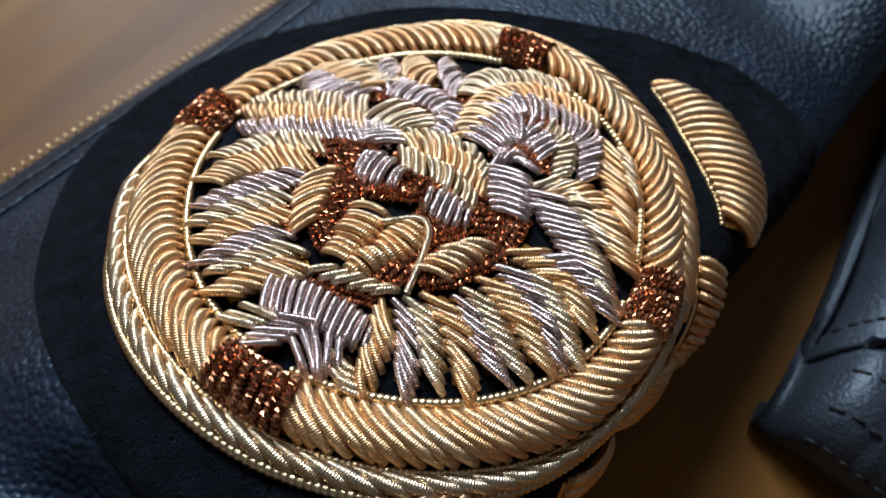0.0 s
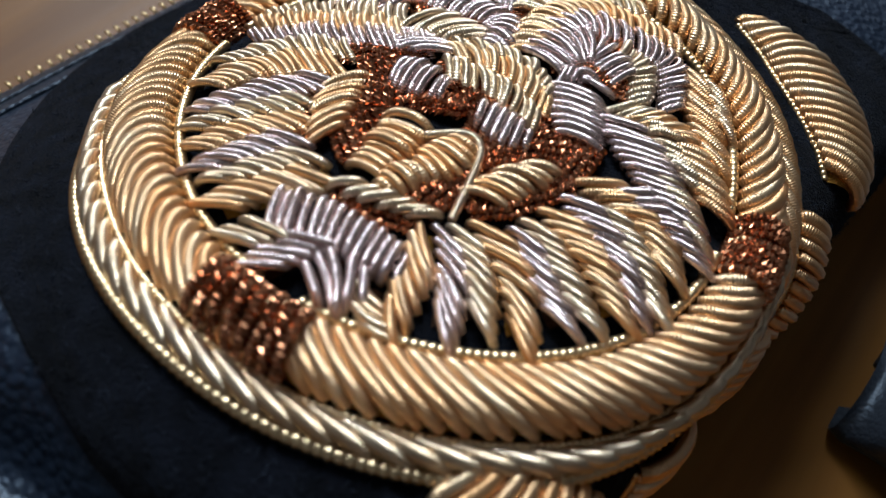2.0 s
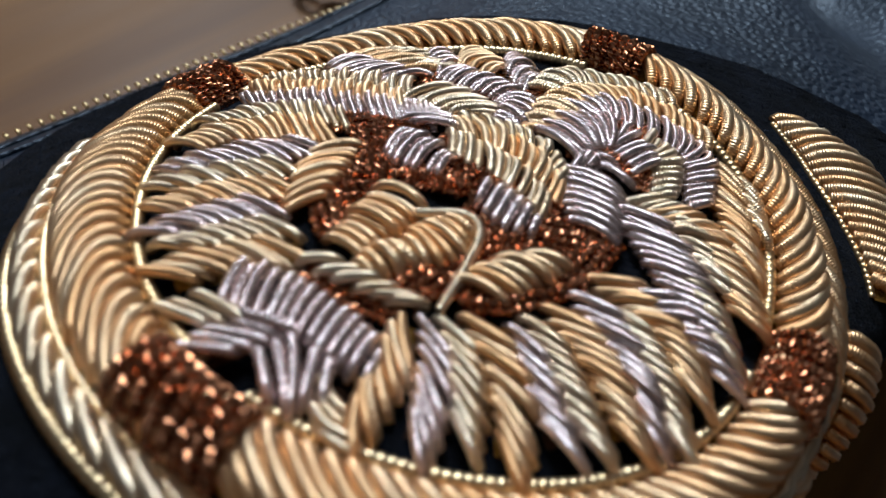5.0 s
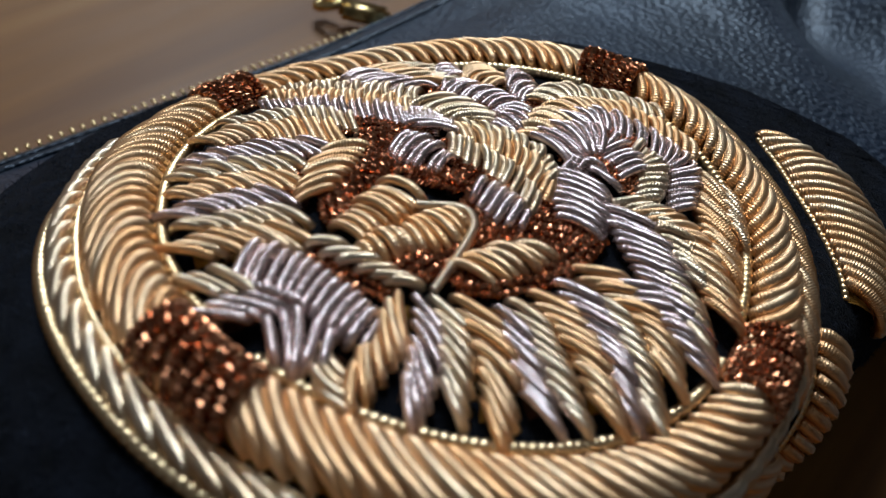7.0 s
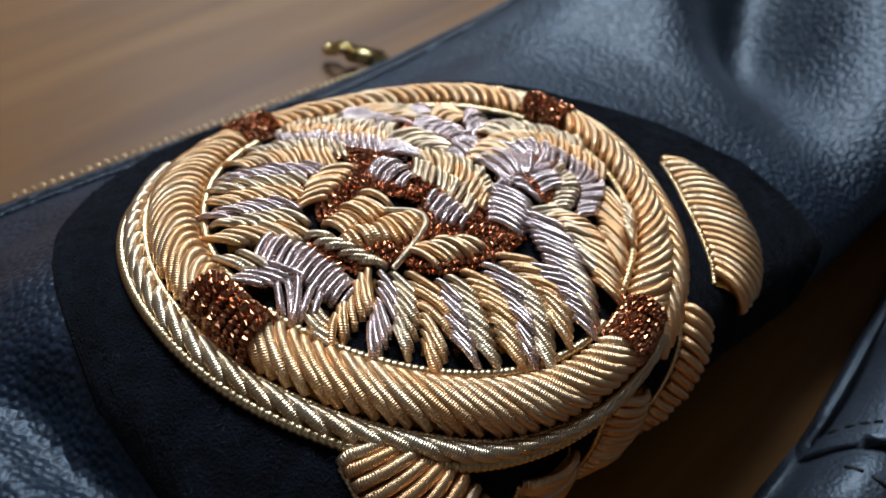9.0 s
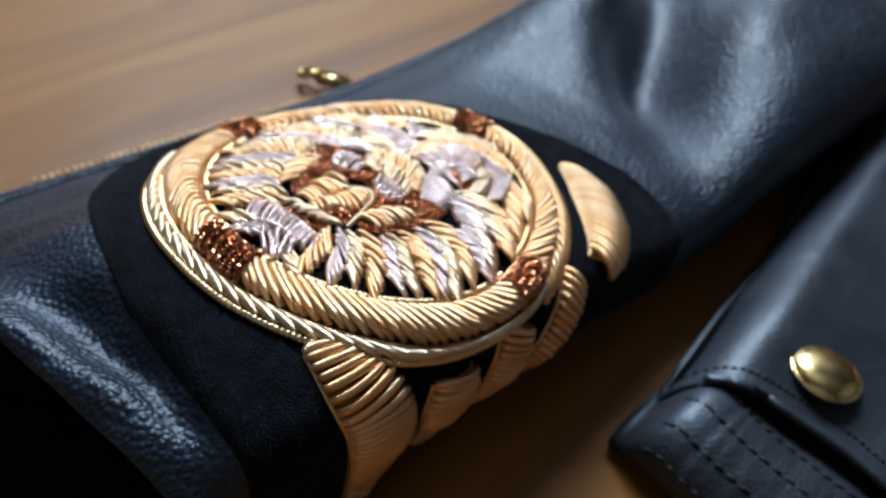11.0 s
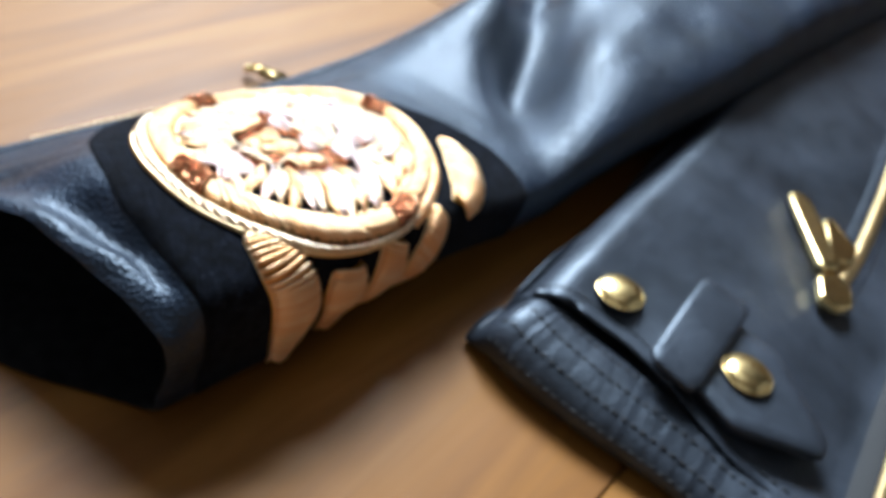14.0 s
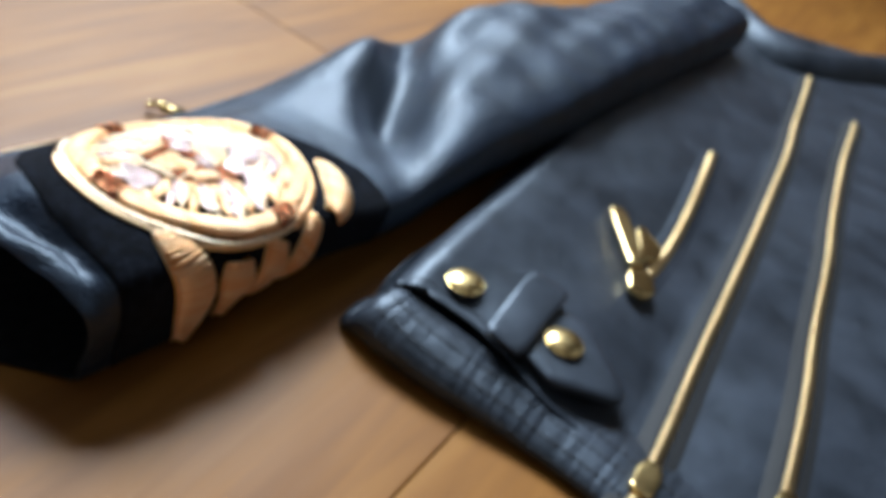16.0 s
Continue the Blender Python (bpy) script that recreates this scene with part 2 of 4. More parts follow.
# ---- the room: floor of planks, plain walls, a window ----
def build_room():
    x0, x1, y0, y1, h = -2.2, 2.2, -1.9, 1.5, 2.5
    bm = bmesh.new()
    box(bm, x0 - 0.2, y0 - 0.2, -0.03, x1 + 0.2, y1 + 0.2, -0.012)
    floor = part("floor", bm, thread, None)
    tagged(floor, "varnished honey-brown oak plank floor", "floor", kind="structure")
    bm = bmesh.new()
    box(bm, x0 - 0.2, y0 - 0.2, h, x1 + 0.2, y1 + 0.2, h + 0.1)
    tagged(part("ceiling", bm, ceiling_paint, None), "plain pale grey painted ceiling", "ceiling", kind="structure")
    w = WINDOW
    bm = bmesh.new()
    for a in ((x0, y1, -0.012, w["x0"], y1 + 0.2, h), (w["x1"], y1, -0.012, x1, y1 + 0.2, h),
              (w["x0"], y1, -0.012, w["x1"], y1 + 0.2, w["z0"]), (w["x0"], y1, w["z1"], w["x1"], y1 + 0.2, h)):
        box(bm, *a)
    tagged(part("wall_north", bm, plaster, None), "plain pale grey plaster wall with a window opening", "wall", kind="structure")
    for name, a in (("wall_south", (x0, y0 - 0.2, -0.012, x1, y0, h)), ("wall_west", (x0 - 0.2, y0, -0.012, x0, y1, h)), ("wall_east", (x1, y0, -0.012, x1 + 0.2, y1, h))):
        bm = bmesh.new()
        box(bm, *a)
        tagged(part(name, bm, plaster, None), "plain pale grey plaster wall", "wall", kind="structure")
    win = empty("window_1", (w["x0"], y1 + 0.1, w["z0"]))
    tagged(win, "white painted window frame in the wall", "window", kind="structure")
    bm = bmesh.new()
    fx, fz = w["x1"] - w["x0"], w["z1"] - w["z0"]
    for a in ((0, 0, 0, 0.06, 0.05, fz), (fx - 0.06, 0, 0, fx, 0.05, fz), (0.06, 0, 0, fx - 0.06, 0.05, 0.06), (0.06, 0, fz - 0.06, fx - 0.06, 0.05, fz), (fx / 2 - 0.03, 0, 0.06, fx / 2 + 0.03, 0.05, fz - 0.06)):
        box(bm, *a)
    part("window_frame", bm, white_paint, win)
    return floor


floor = build_room()

# ---- the sleeve ----
MM = 0.001
AX = np.array([math.cos(radians(62)), math.sin(radians(62))])
SECTION = spline([(-50, 0.6), (0, 0.6), (30, 0.8), (38, 3.5), (39.5, 12), (42, 24), (42.4, 33), (40.6, 40), (36.5, 43.6), (29, 46.2), (18, 47.8), (0, 49), (-20, 44.5), (-40, 34.5),
                  (-58, 22.5), (-72, 14), (-82, 7.5), (-87, 3.4), (-83, 0.7), (-50, 0.6)], 161)
W_LEN = np.concatenate([[0], np.cumsum(np.linalg.norm(np.diff(SECTION, axis=0), axis=1))])
I_TOP0, I_TOP1 = int(np.argmax(SECTION[:, 0])), int(np.argmin(SECTION[:, 0]))
CENTRE = spline([(-37.6, -70.6), (-18.8, -35.3), (0, 0), (18.8, 35.3), (37.6, 70.6), (72, 141), (106, 212), (136, 282), (168, 352), (204, 432), (240, 515)], 260)
C_LEN = np.concatenate([[0], np.cumsum(np.linalg.norm(np.diff(CENTRE, axis=0), axis=1))]) - 80.0
A_END = C_LEN[-1]


def frame_at(a):
    c = np.stack([np.interp(a, C_LEN, CENTRE[:, k]) for k in (0, 1)], -1)
    d = np.stack([np.interp(np.asarray(a) + 2, C_LEN, CENTRE[:, k]) - np.interp(np.asarray(a) - 2, C_LEN, CENTRE[:, k]) for k in (0, 1)], -1)
    d = d / (np.linalg.norm(d, axis=-1, keepdims=True) + 1e-9)
    return c, d


def sleeve_mm(a, s, z):
    """From sleeve coordinates (along, section s and z) to millimetres in the room."""
    a, s, z = (np.asarray(q, float) for q in (a, s, z))
    c, d = frame_at(np.clip(a, -79.9, A_END - 0.1))
    right = np.stack([d[..., 1], -d[..., 0]], -1)
    up = smooth(a, 85, 200)
    crown = 1.0 - 0.0009 * np.clip(a, 0, 85) - 0.000017 * np.clip(a, -60, 85) ** 2
    crown = crown * (1 - 0.10 * smooth(-a, 52, 74)) * (1 + 0.44 * up + 0.16 * smooth(a, 180, 300))
    zz = z * crown
    tuck = 0.16 * np.clip(a + 28, 0, 130) * (1 - smooth(z, 1, 26)) * smooth(s, -20, 20)
    rim = smooth(-a, 46, 74)
    lean = (0.27 * np.clip(s, -45, 45) - 0.45 * np.maximum(0, 40 - zz) * smooth(-s, -44, 5)) * rim
    narrow = 1 - 0.16 * smooth(a, 200, 330) * smooth(-s, 0, 60)
    xy = c + right * (s * narrow - tuck)[..., None] + d * lean[..., None]
    # soft folds of the upper sleeve
    t = smooth(a, 80, 130) * smooth(z, 5, 30)
    fold = -23.0 * np.exp(-(((xy[..., 0] - 42 + 0.19 * (xy[..., 1] - 150)) / 16) ** 2)) + 5.0 * np.exp(-(((xy[..., 0] - 84 - 0.1 * (xy[..., 1] - 150)) / 18) ** 2))
    full = (15.0 * smooth(a, 15, 110) + 14.0 * smooth(a, 90, 170) * (1 - smooth(a, 270, 340))) * np.exp(-(((s + 58) / 28) ** 2))
    dents = 1.1 * np.sin(xy[..., 0] * 0.13 + xy[..., 1] * 0.04) * np.sin(xy[..., 1] * 0.09 - 0.06 * xy[..., 0]) + 1.6 * np.sin(xy[..., 0] * 0.05 + xy[..., 1] * 0.021) * np.sin(xy[..., 1] * 0.037 - xy[..., 0] * 0.018)
    span = smooth(s, -52, -34) * (1 - smooth(s, 24, 38))
    cuffdent = -5.5 * np.exp(-(((a + 61 - 0.10 * s) / 5.5) ** 2)) * span * (0.65 + 0.35 * np.sin(s * 0.11 + 1.0)) + 2.2 * np.exp(-(((a + 70 - 0.1 * s) / 4) ** 2)) * span
    cuffdent = cuffdent + smooth(-a, 46, 58) * (0.5 * np.sin(s * 0.21 + a * 0.13) + 0.35 * np.sin(s * 0.37 - a * 0.31)) - 3.0 * np.exp(-(((s + 50) / 12) ** 2) - ((a + 52) / 12) ** 2)
    zz = np.maximum(zz + t * (fold + dents) + full * smooth(z, 2, 9) + cuffdent * smooth(z, 6, 30), 0.6)
    # the patch leans down towards the elbow
    zz = zz + (-0.4 - 0.056 * np.clip(a, -50, 70) + 0.01 * s) * smooth(a, -66, -40) * (1 - smooth(a, 66, 115)) * smooth(z, 8, 26)
    return np.concatenate([xy, zz[..., None]], -1)


def on_sleeve(a, w, lift=0.0):
    """Point on the sleeve's skin: along a, round the section by w millimetres from the floor line, lifted outwards."""
    a, w, lift = np.broadcast_arrays(np.asarray(a, float), np.asarray(w, float), np.asarray(lift, float))
    s, z = np.interp(w, W_LEN, SECTION[:, 0]), np.interp(w, W_LEN, SECTION[:, 1])
    ds = np.interp(w + 1, W_LEN, SECTION[:, 0]) - np.interp(w - 1, W_LEN, SECTION[:, 0])
    dz = np.interp(w + 1, W_LEN, SECTION[:, 1]) - np.interp(w - 1, W_LEN, SECTION[:, 1])
    n = np.hypot(ds, dz) + 1e-9
    return sleeve_mm(a, s + dz / n * lift, z - ds / n * lift)


def w_of(s):
    """Section length at which the upper side reaches s."""
    return np.interp(-np.asarray(s, float), -SECTION[I_TOP0:I_TOP1 + 1, 0], W_LEN[I_TOP0:I_TOP1 + 1])


def on_top(x, y, lift=0.0):
    """Point on the sleeve's upper side over the plan point (x, y) in millimetres."""
    x, y = np.asarray(x, float), np.asarray(y, float)
    a, s = x * AX[0] + y * AX[1], x * AX[1] - y * AX[0]
    over = np.maximum(s - 38.0, 0)
    p = on_sleeve(a, w_of(np.minimum(s, 38.0)), lift)
    # the stiff medallion stands out a little over the flank
    p[..., :2] += over[..., None] * np.array([AX[1], -AX[0]]) * 0.92
    p[..., 2] -= 0.6 * over
    return p


def build_sleeve():
    root = empty("leather_jacket", (0, 0, 0))
    tagged(root, "black leather biker jacket lying on the wooden floor", "jacket")
    aa = np.concatenate([np.linspace(-72, 90, 82), np.linspace(93, A_END - 1, 110)])
    sheet = on_sleeve(aa[:, None], W_LEN[None, :-1])
    # the rim turns over and runs back inside as lining
    inner = on_sleeve(np.linspace(-72, -6, 26)[::-1][:, None], W_LEN[None, :-1], -2.4)
    inner[..., 2] = np.maximum(inner[..., 2], 1.6)
    rim = on_sleeve(np.array([-73.2]), W_LEN[None, :-1], -1.2)
    sleeve = grid("sleeve", np.concatenate([rim, sheet]) * MM, leather, root, "black pebbled leather sleeve", True)
    grid("sleeve_lining", np.concatenate([inner, rim]) * MM, lining, sleeve, "black lining inside the cuff", True)
    return root, sleeve


jacket, sleeve = build_sleeve()


# ---- front of the jacket ----
LEFT = spline([(78, 10), (84, 24), (98, 73), (116, 133), (139, 228), (164, 318), (205, 400), (250, 530), (275, 660)], 160)
HEM = spline([(78, 10), (90, 12), (107, 11), (125, 6), (154, -12), (184, -23), (197, -33), (250, -60), (330, -100)], 160)
ZIP_A = spline([(188, -52), (195, -36), (209, 5), (228, 69), (258, 163), (300, 303), (360, 531)], 140)
ZIP_B = spline([(246, -40), (256, -7), (272, 47), (297, 133), (345, 312), (387, 449)], 140)


def dist_to(curve, x, y):
    x, y = np.asarray(x, float), np.asarray(y, float)
    d = np.full(np.shape(x), 1e9)
    for (ax, ay), (bx, by) in zip(curve[:-2:2], curve[2::2]):
        t = np.clip(((x - ax) * (bx - ax) + (y - ay) * (by - ay)) / ((bx - ax) ** 2 + (by - ay) ** 2), 0, 1)
        d = np.minimum(d, (x - ax - t * (bx - ax)) ** 2 + (y - ay - t * (by - ay)) ** 2)
    return np.sqrt(d)


def body_z(x, y):
    """Height in millimetres of the jacket's front over the plan."""
    x, y = np.asarray(x, float), np.asarray(y, float)
    base = 25 - 0.20 * np.clip(x - 108 - 0.30 * np.clip(y, -40, 400), -20, 85) + 0.020 * np.clip(y - 150, 0, 600)
    edge = dist_to(LEFT, x, y)
    base = base * (0.30 + 0.70 * np.sqrt(np.clip(1 - (1 - np.clip(edge / 16, 0, 1)) ** 2, 0, 1)))
    waves = 1.3 * np.sin(x * 0.055 - y * 0.018) * np.sin(y * 0.031 + 1.0) + 0.9 * np.sin(x * 0.021 + y * 0.043)
    lapel = 7 * np.exp(-((dist_to(LEFT, x, y) - 14) / 12) ** 2) * smooth(y, 330, 520)
    dip = 1 - 0.22 * np.exp(-((dist_to(HEM, x, y) / 16) ** 2))
    return (base + waves * np.clip(edge / 30, 0, 1) + lapel) * dip


def build_body():
    rows, cols = 120, 110
    pts = np.zeros((rows, cols, 3))
    for i, v in enumerate(np.linspace(0, 1, rows)):
        l = np.array([np.interp(v, np.linspace(0, 1, 160), LEFT[:, k]) for k in (0, 1)])
        r = np.array([320 + 220 * v, -95 + 800 * v])
        for j, u in enumerate(np.linspace(0, 1, cols) ** 1.35):
            p = l + (r - l) * u
            pts[i, j, :2] = p
    # bottom rows follow the hem
    u = np.linspace(0, 1, cols) ** 1.35
    hem = np.stack([np.interp(u * 0.8, np.linspace(0, 1, 160), HEM[:, k]) for k in (0, 1)], -1)
    for i in range(rows):
        f = (1 - i / (rows - 1)) ** 6
        pts[i, :, :2] = pts[i, :, :2] * (1 - f) + hem * f
    pts[..., 2] = body_z(pts[..., 0], pts[..., 1])
    # rolled side edge that tucks under to the floor
    under = []
    inward = np.array([0.88, -0.47])
    for k, (off, zf) in enumerate(((9.0, 0.02), (1.5, 0.06), (-1.5, 0.16))):
        e = pts[:, 0, :].copy()
        e[:, :2] += inward * off
        e[:, 2] = pts[:, 0, 2] * 3.3 * zf + 0.6
        under.append(e[:, None])
    pts = np.concatenate([*under, pts], 1)
    body = grid("front_panel", pts * MM, suede, jacket, "black soft leather front panel")
    so = body.modifiers.new("thick", "SOLIDIFY")
    so.thickness, so.offset = 0.0016, -1
    return body


front = build_body()


def on_body(x, y, lift=0.0):
    z = body_z(x, y)
    return np.stack([np.asarray(x, float), np.asarray(y, float), z + lift], -1)


HEM_BAND = spline([(71, -1), (80, -5), (92, -11), (113, -18), (143, -25), (171, -34), (200, -48), (262, -80), (335, -118)], 260)


def build_hem():
    d = np.gradient(HEM_BAND, axis=0)
    d /= np.linalg.norm(d, axis=1)[:, None]
    out = np.stack([d[:, 1], -d[:, 0]], 1)
    prof = [(-34, 9.0), (-22, 12.5), (-14, 13.6), (-6, 13.0), (0, 10.8), (3.4, 7.4), (3.6, 4.0), (1.0, 1.6), (-8, 0.8)]
    prof = spline(prof, 34)
    rr = np.random.RandomState(5)
    n = len(HEM_BAND)
    wrinkle = rr.normal(0, 1, n)
    pts = np.zeros((n, len(prof), 3))
    rise = np.clip((body_z(*(HEM_BAND - out * 26).T) - 2.0) / 13.6, 0.75, 1.6)
    for j, (o, z) in enumerate(prof):
        amp = 0.22 * smooth(z, 1, 6)
        slide = np.sqrt(smooth(np.arange(n), -2, 9))
        pts[:, j, :2] = HEM_BAND + out * (o * (0.35 + 0.65 * slide))[:, None]
        pts[:, j, 2] = np.maximum(z * rise * (0.45 + 0.55 * slide) + 0.55 * amp * (wrinkle + 0.5 * np.sin(np.arange(n) * 0.9 + j * 0.15)), 0.6)
        pts[:, j, :2] += out * (amp * 0.5 * wrinkle)[:, None]
    band = grid("hem_band", pts * MM, suede, jacket, "ridged black leather waistband along the hem")
    items = []
    for j in (9, 14, 19, 23):
        for i in range(7, n - 60, 3):
            a, b = pts[i, j], pts[i + 2, j]
            m = (a + b) / 2
            items.append((np.array([a, m + [0, 0, 0.2], b]) * MM, 0.0004))
    tubes("stitching", items, thread, band, 5)
    # seam along the lower edge of the front panel
    items = []
    for i in range(2, 150, 1):
        p, q = HEM[i], HEM[i] * 0.35 + HEM[i + 1] * 0.65
        off = np.array([0.3, 5.0])
        e = on_body([p[0] + off[0], (p[0] + q[0]) / 2 + off[0], q[0] + off[0]], [p[1] + off[1], (p[1] + q[1]) / 2 + off[1], q[1] + off[1]], np.array([0.0, 0.35, 0.0]))
        items.append((e * MM, 0.0003))
    tubes("stitching", items, thread, front, 5)


build_hem()


def slab(name, outline, thick, mat, parent, lift, label="", sag=0.0):
    """A soft-edged flat piece of leather following the front panel."""
    p, q = np.roll(outline, 1, 0), np.roll(outline, -1, 0)
    o = np.stack([outline + (p - outline) * 0.14, outline * 0.9 + (p + q) * 0.05, outline + (q - outline) * 0.14], 1).reshape(-1, 2)
    o = spline(np.vstack([o, o[:1]]), 90)[:-1]
    c = o.mean(0)
    rings = []
    for k, (shrink, z) in enumerate(((0.97, 0.0), (1.0, 0.3), (1.0, 0.75), (0.965, 1.0), (0.75, 1.04), (0.4, 1.05), (0.02, 1.05))):
        p = c + (o - c) * shrink
        z0 = body_z(p[:, 0], p[:, 1]) * (1 - sag) + body_z(c[0], c[1]) * sag
        rings.append(np.column_stack([p, z0 + lift + z * thick]))
    return grid(name, np.array(rings) * MM, mat, parent, label, True)


def snap_button(x, y, lift, parent):
    prof = [(0.0, 3.4), (2.0, 3.35), (4.6, 3.0), (6.7, 2.3), (7.8, 1.3), (8.2, 0.5), (8.0, 0.0)]
    ang = np.linspace(0, 2 * math.pi, 40, endpoint=False)
    z0 = float(body_z(x, y)) + lift
    pts = np.array([[(x + r * math.cos(t), y + r * math.sin(t), z0 + z) for t in ang] for r, z in prof]) * MM
    cap = grid("snap_button", pts, brass, parent, "domed polished brass snap button", True)
    t2 = np.linspace(0, 2 * math.pi, 50)
    tube("snap_rim", np.column_stack([x + 8.1 * np.cos(t2), y + 8.1 * np.sin(t2), np.full(50, z0 + 0.5)]) * MM, 0.0006, brass, cap)


def zip_teeth(name, curve, height, parent, half=2.2, pitch=2.3, label=""):
    d = np.concatenate([[0], np.cumsum(np.linalg.norm(np.diff(curve, axis=0), axis=1))])
    l = np.arange(1, d[-1], pitch)
    p = np.stack([np.interp(l, d, curve[:, k]) for k in range(curve.shape[1])], 1)
    t = np.gradient(p[:, :2], axis=0)
    t /= np.linalg.norm(t, axis=1)[:, None]
    items = []
    for q, (tx, ty) in zip(p, t):
        z = q[2] if len(q) > 2 else float(body_z(q[0], q[1])) + height
        side = np.array([-ty, tx]) * half
        items.append((np.array([[q[0] - side[0], q[1] - side[1], z], [q[0], q[1], z + 0.5], [q[0] + side[0], q[1] + side[1], z]]) * MM, np.array([0.0006, 0.0008, 0.0006]) * min(1, half / 2.2)))
    return tubes(name, items, zip_brass, parent, 5, label)


def build_fittings():
    slab("tab", np.array([(139, 3), (149, 37), (168, 33), (186, 5), (184, -3), (155, -8)]), 3.6, suede, jacket, 1.2, "pointed black leather tab with a snap", 0.6)
    slab("belt_loop", np.array([(124, 0), (137, 45), (156, 42), (141, -5)]), 3.0, suede, jacket, 4.4, "stitched black leather belt loop")
    snap_button(111.5, 25, 0.2, jacket)
    snap_button(157, 14, 4.6, jacket)
    for name, curve in (("front_zip", ZIP_A), ("front_zip", ZIP_B)):
        d = np.gradient(curve, axis=0)
        d /= np.linalg.norm(d, axis=1)[:, None]
        side = np.stack([-d[:, 1], d[:, 0]], 1)
        tape = np.stack([on_body(*(curve + side * o).T, z) for o, z in ((-9, 0.1), (-5, 1.2), (0, 2.0), (5, 1.2), (9, 0.1))], 1)
        t = grid(name, tape * MM, thread, jacket, "brass-toothed zip on black tape")
        zip_teeth("zip_chain", curve, 2.6, t, 2.6)
        slab("zip_end", curve[5] + np.array([(-4.5, -7), (-5, 6), (-3, 11), (3, 11), (5, 6), (4.5, -7)]) @ np.array([[0.94, -0.33], [0.33, 0.94]]), 3.4, brass, t, 2.6, "brass zip end piece")
    # slanted pocket with its zip and hanging pull
    pocket = spline([(190, 80), (204, 115), (220, 170), (241, 264)], 60)
    d = np.gradient(pocket, axis=0)
    d /= np.linalg.norm(d, axis=1)[:, None]
    side = np.stack([-d[:, 1], d[:, 0]], 1)
    welt = np.stack([on_body(*(pocket + side * o).T, z) for o, z in ((-8, 0.1), (-4.5, 1.6), (0, 0.8), (4.5, 1.6), (8, 0.1))], 1)
    w = grid("pocket_zip", welt * MM, suede, jacket, "slanted zip pocket with a brass zip")
    zip_teeth("zip_chain", pocket, 2.0, w, 3.0, 2.0)
    slab("zip_slider", np.array([(184, 71), (183, 84), (190, 92), (197, 88), (198, 76), (192, 70)]), 4.0, brass, w, 2.2, "brass zip slider")
    slab("zip_pull", np.array([(184, 86), (172, 126), (171, 133), (176, 137), (181, 132), (192, 92)]), 2.2, brass, w, 4.6, "flat brass zip pull", 0.8)
    slab("zip_stop", np.array([(190, 98), (187, 126), (191, 130), (197, 124), (203, 118), (199, 104)]), 2.6, brass, w, 3.4, "brass zip bridge")
    # zip along the outer edge of the sleeve
    aa = np.linspace(-46, 62, 60)
    edge = sleeve_mm(aa, np.full(60, -88.6), np.full(60, 3.0))
    zip_teeth("zip_chain", edge, 0, sleeve, 1.2, 2.2, "brass zip teeth along the sleeve edge")
    pull = empty("zip_pull", (0, 0, 0))
    pull.parent = sleeve
    pull["label"] = "small brass zip pull at the end of the sleeve zip"
    c = np.array(ZIP_PULL)
    t2 = np.linspace(0, 2 * math.pi, 30)
    tube("ring_loop", (c + np.column_stack([3.4 * np.cos(t2), 2.4 * np.sin(t2), 3.0 + 1.4 * np.cos(t2)])) * MM, 0.0011, brass, pull)
    bm = bmesh.new()
    bmesh.ops.create_cube(bm, size=1.0, matrix=Matrix.LocRotScale(Vector((c + [9, 2, 2.0]) * MM), Euler((0, 0.1, 0.3)), (0.013, 0.007, 0.0035)))
    bmesh.ops.bevel(bm, geom=bm.edges[:], offset=0.0012, segments=2, affect="EDGES")
    part("slider", bm, brass, pull)
    # collar standing at the neck
    line = spline([(268, 668, 30), (292, 606, 26), (330, 566, 22), (372, 566, 22), (430, 610, 24), (500, 664, 26), (570, 706, 24)], 80)
    prof = spline([(-24, -14), (-16, 2), (-4, 12), (8, 13), (18, 7), (24, -6)], 22)
    d = np.gradient(line, axis=0)
    d /= np.linalg.norm(d, axis=1)[:, None]
    pts = np.stack([np.column_stack([line[:, 0] - d[:, 1] * o, line[:, 1] + d[:, 0] * o, line[:, 2] + z]) for o, z in prof], 1)
    pts[..., 2] = np.maximum(pts[..., 2], 1.0)
    grid("collar", pts * MM, suede, jacket, "folded black leather collar")


ZIP_PULL = (-64, 93, 2)
build_fittings()


# ---- embroidered patch ----
patch = empty("embroidered_patch", (0, 0, 0))
tagged(patch, "black felt patch with a raised goldwork medallion, sewn on the sleeve", "embroidered patch")
CX, CY = 0.4, 0.8


def felt_left(a):
    """Far edge of the felt, round the section, at a place along the sleeve."""
    t, w = np.array(((-55.4, 158), (-53, 178), (-50, 194), (-46, 209), (-38, 226), (-29, 241), (-18, 252), (-4, 258.5), (12, 258.5), (25, 251), (35, 239), (42, 219), (48, 199), (56, 180), (65, 165), (73, 148))).T
    return sum(np.interp(np.clip(a + k, -55.4, 73.0), t, w) for k in (-2, 0, 2)) / 3


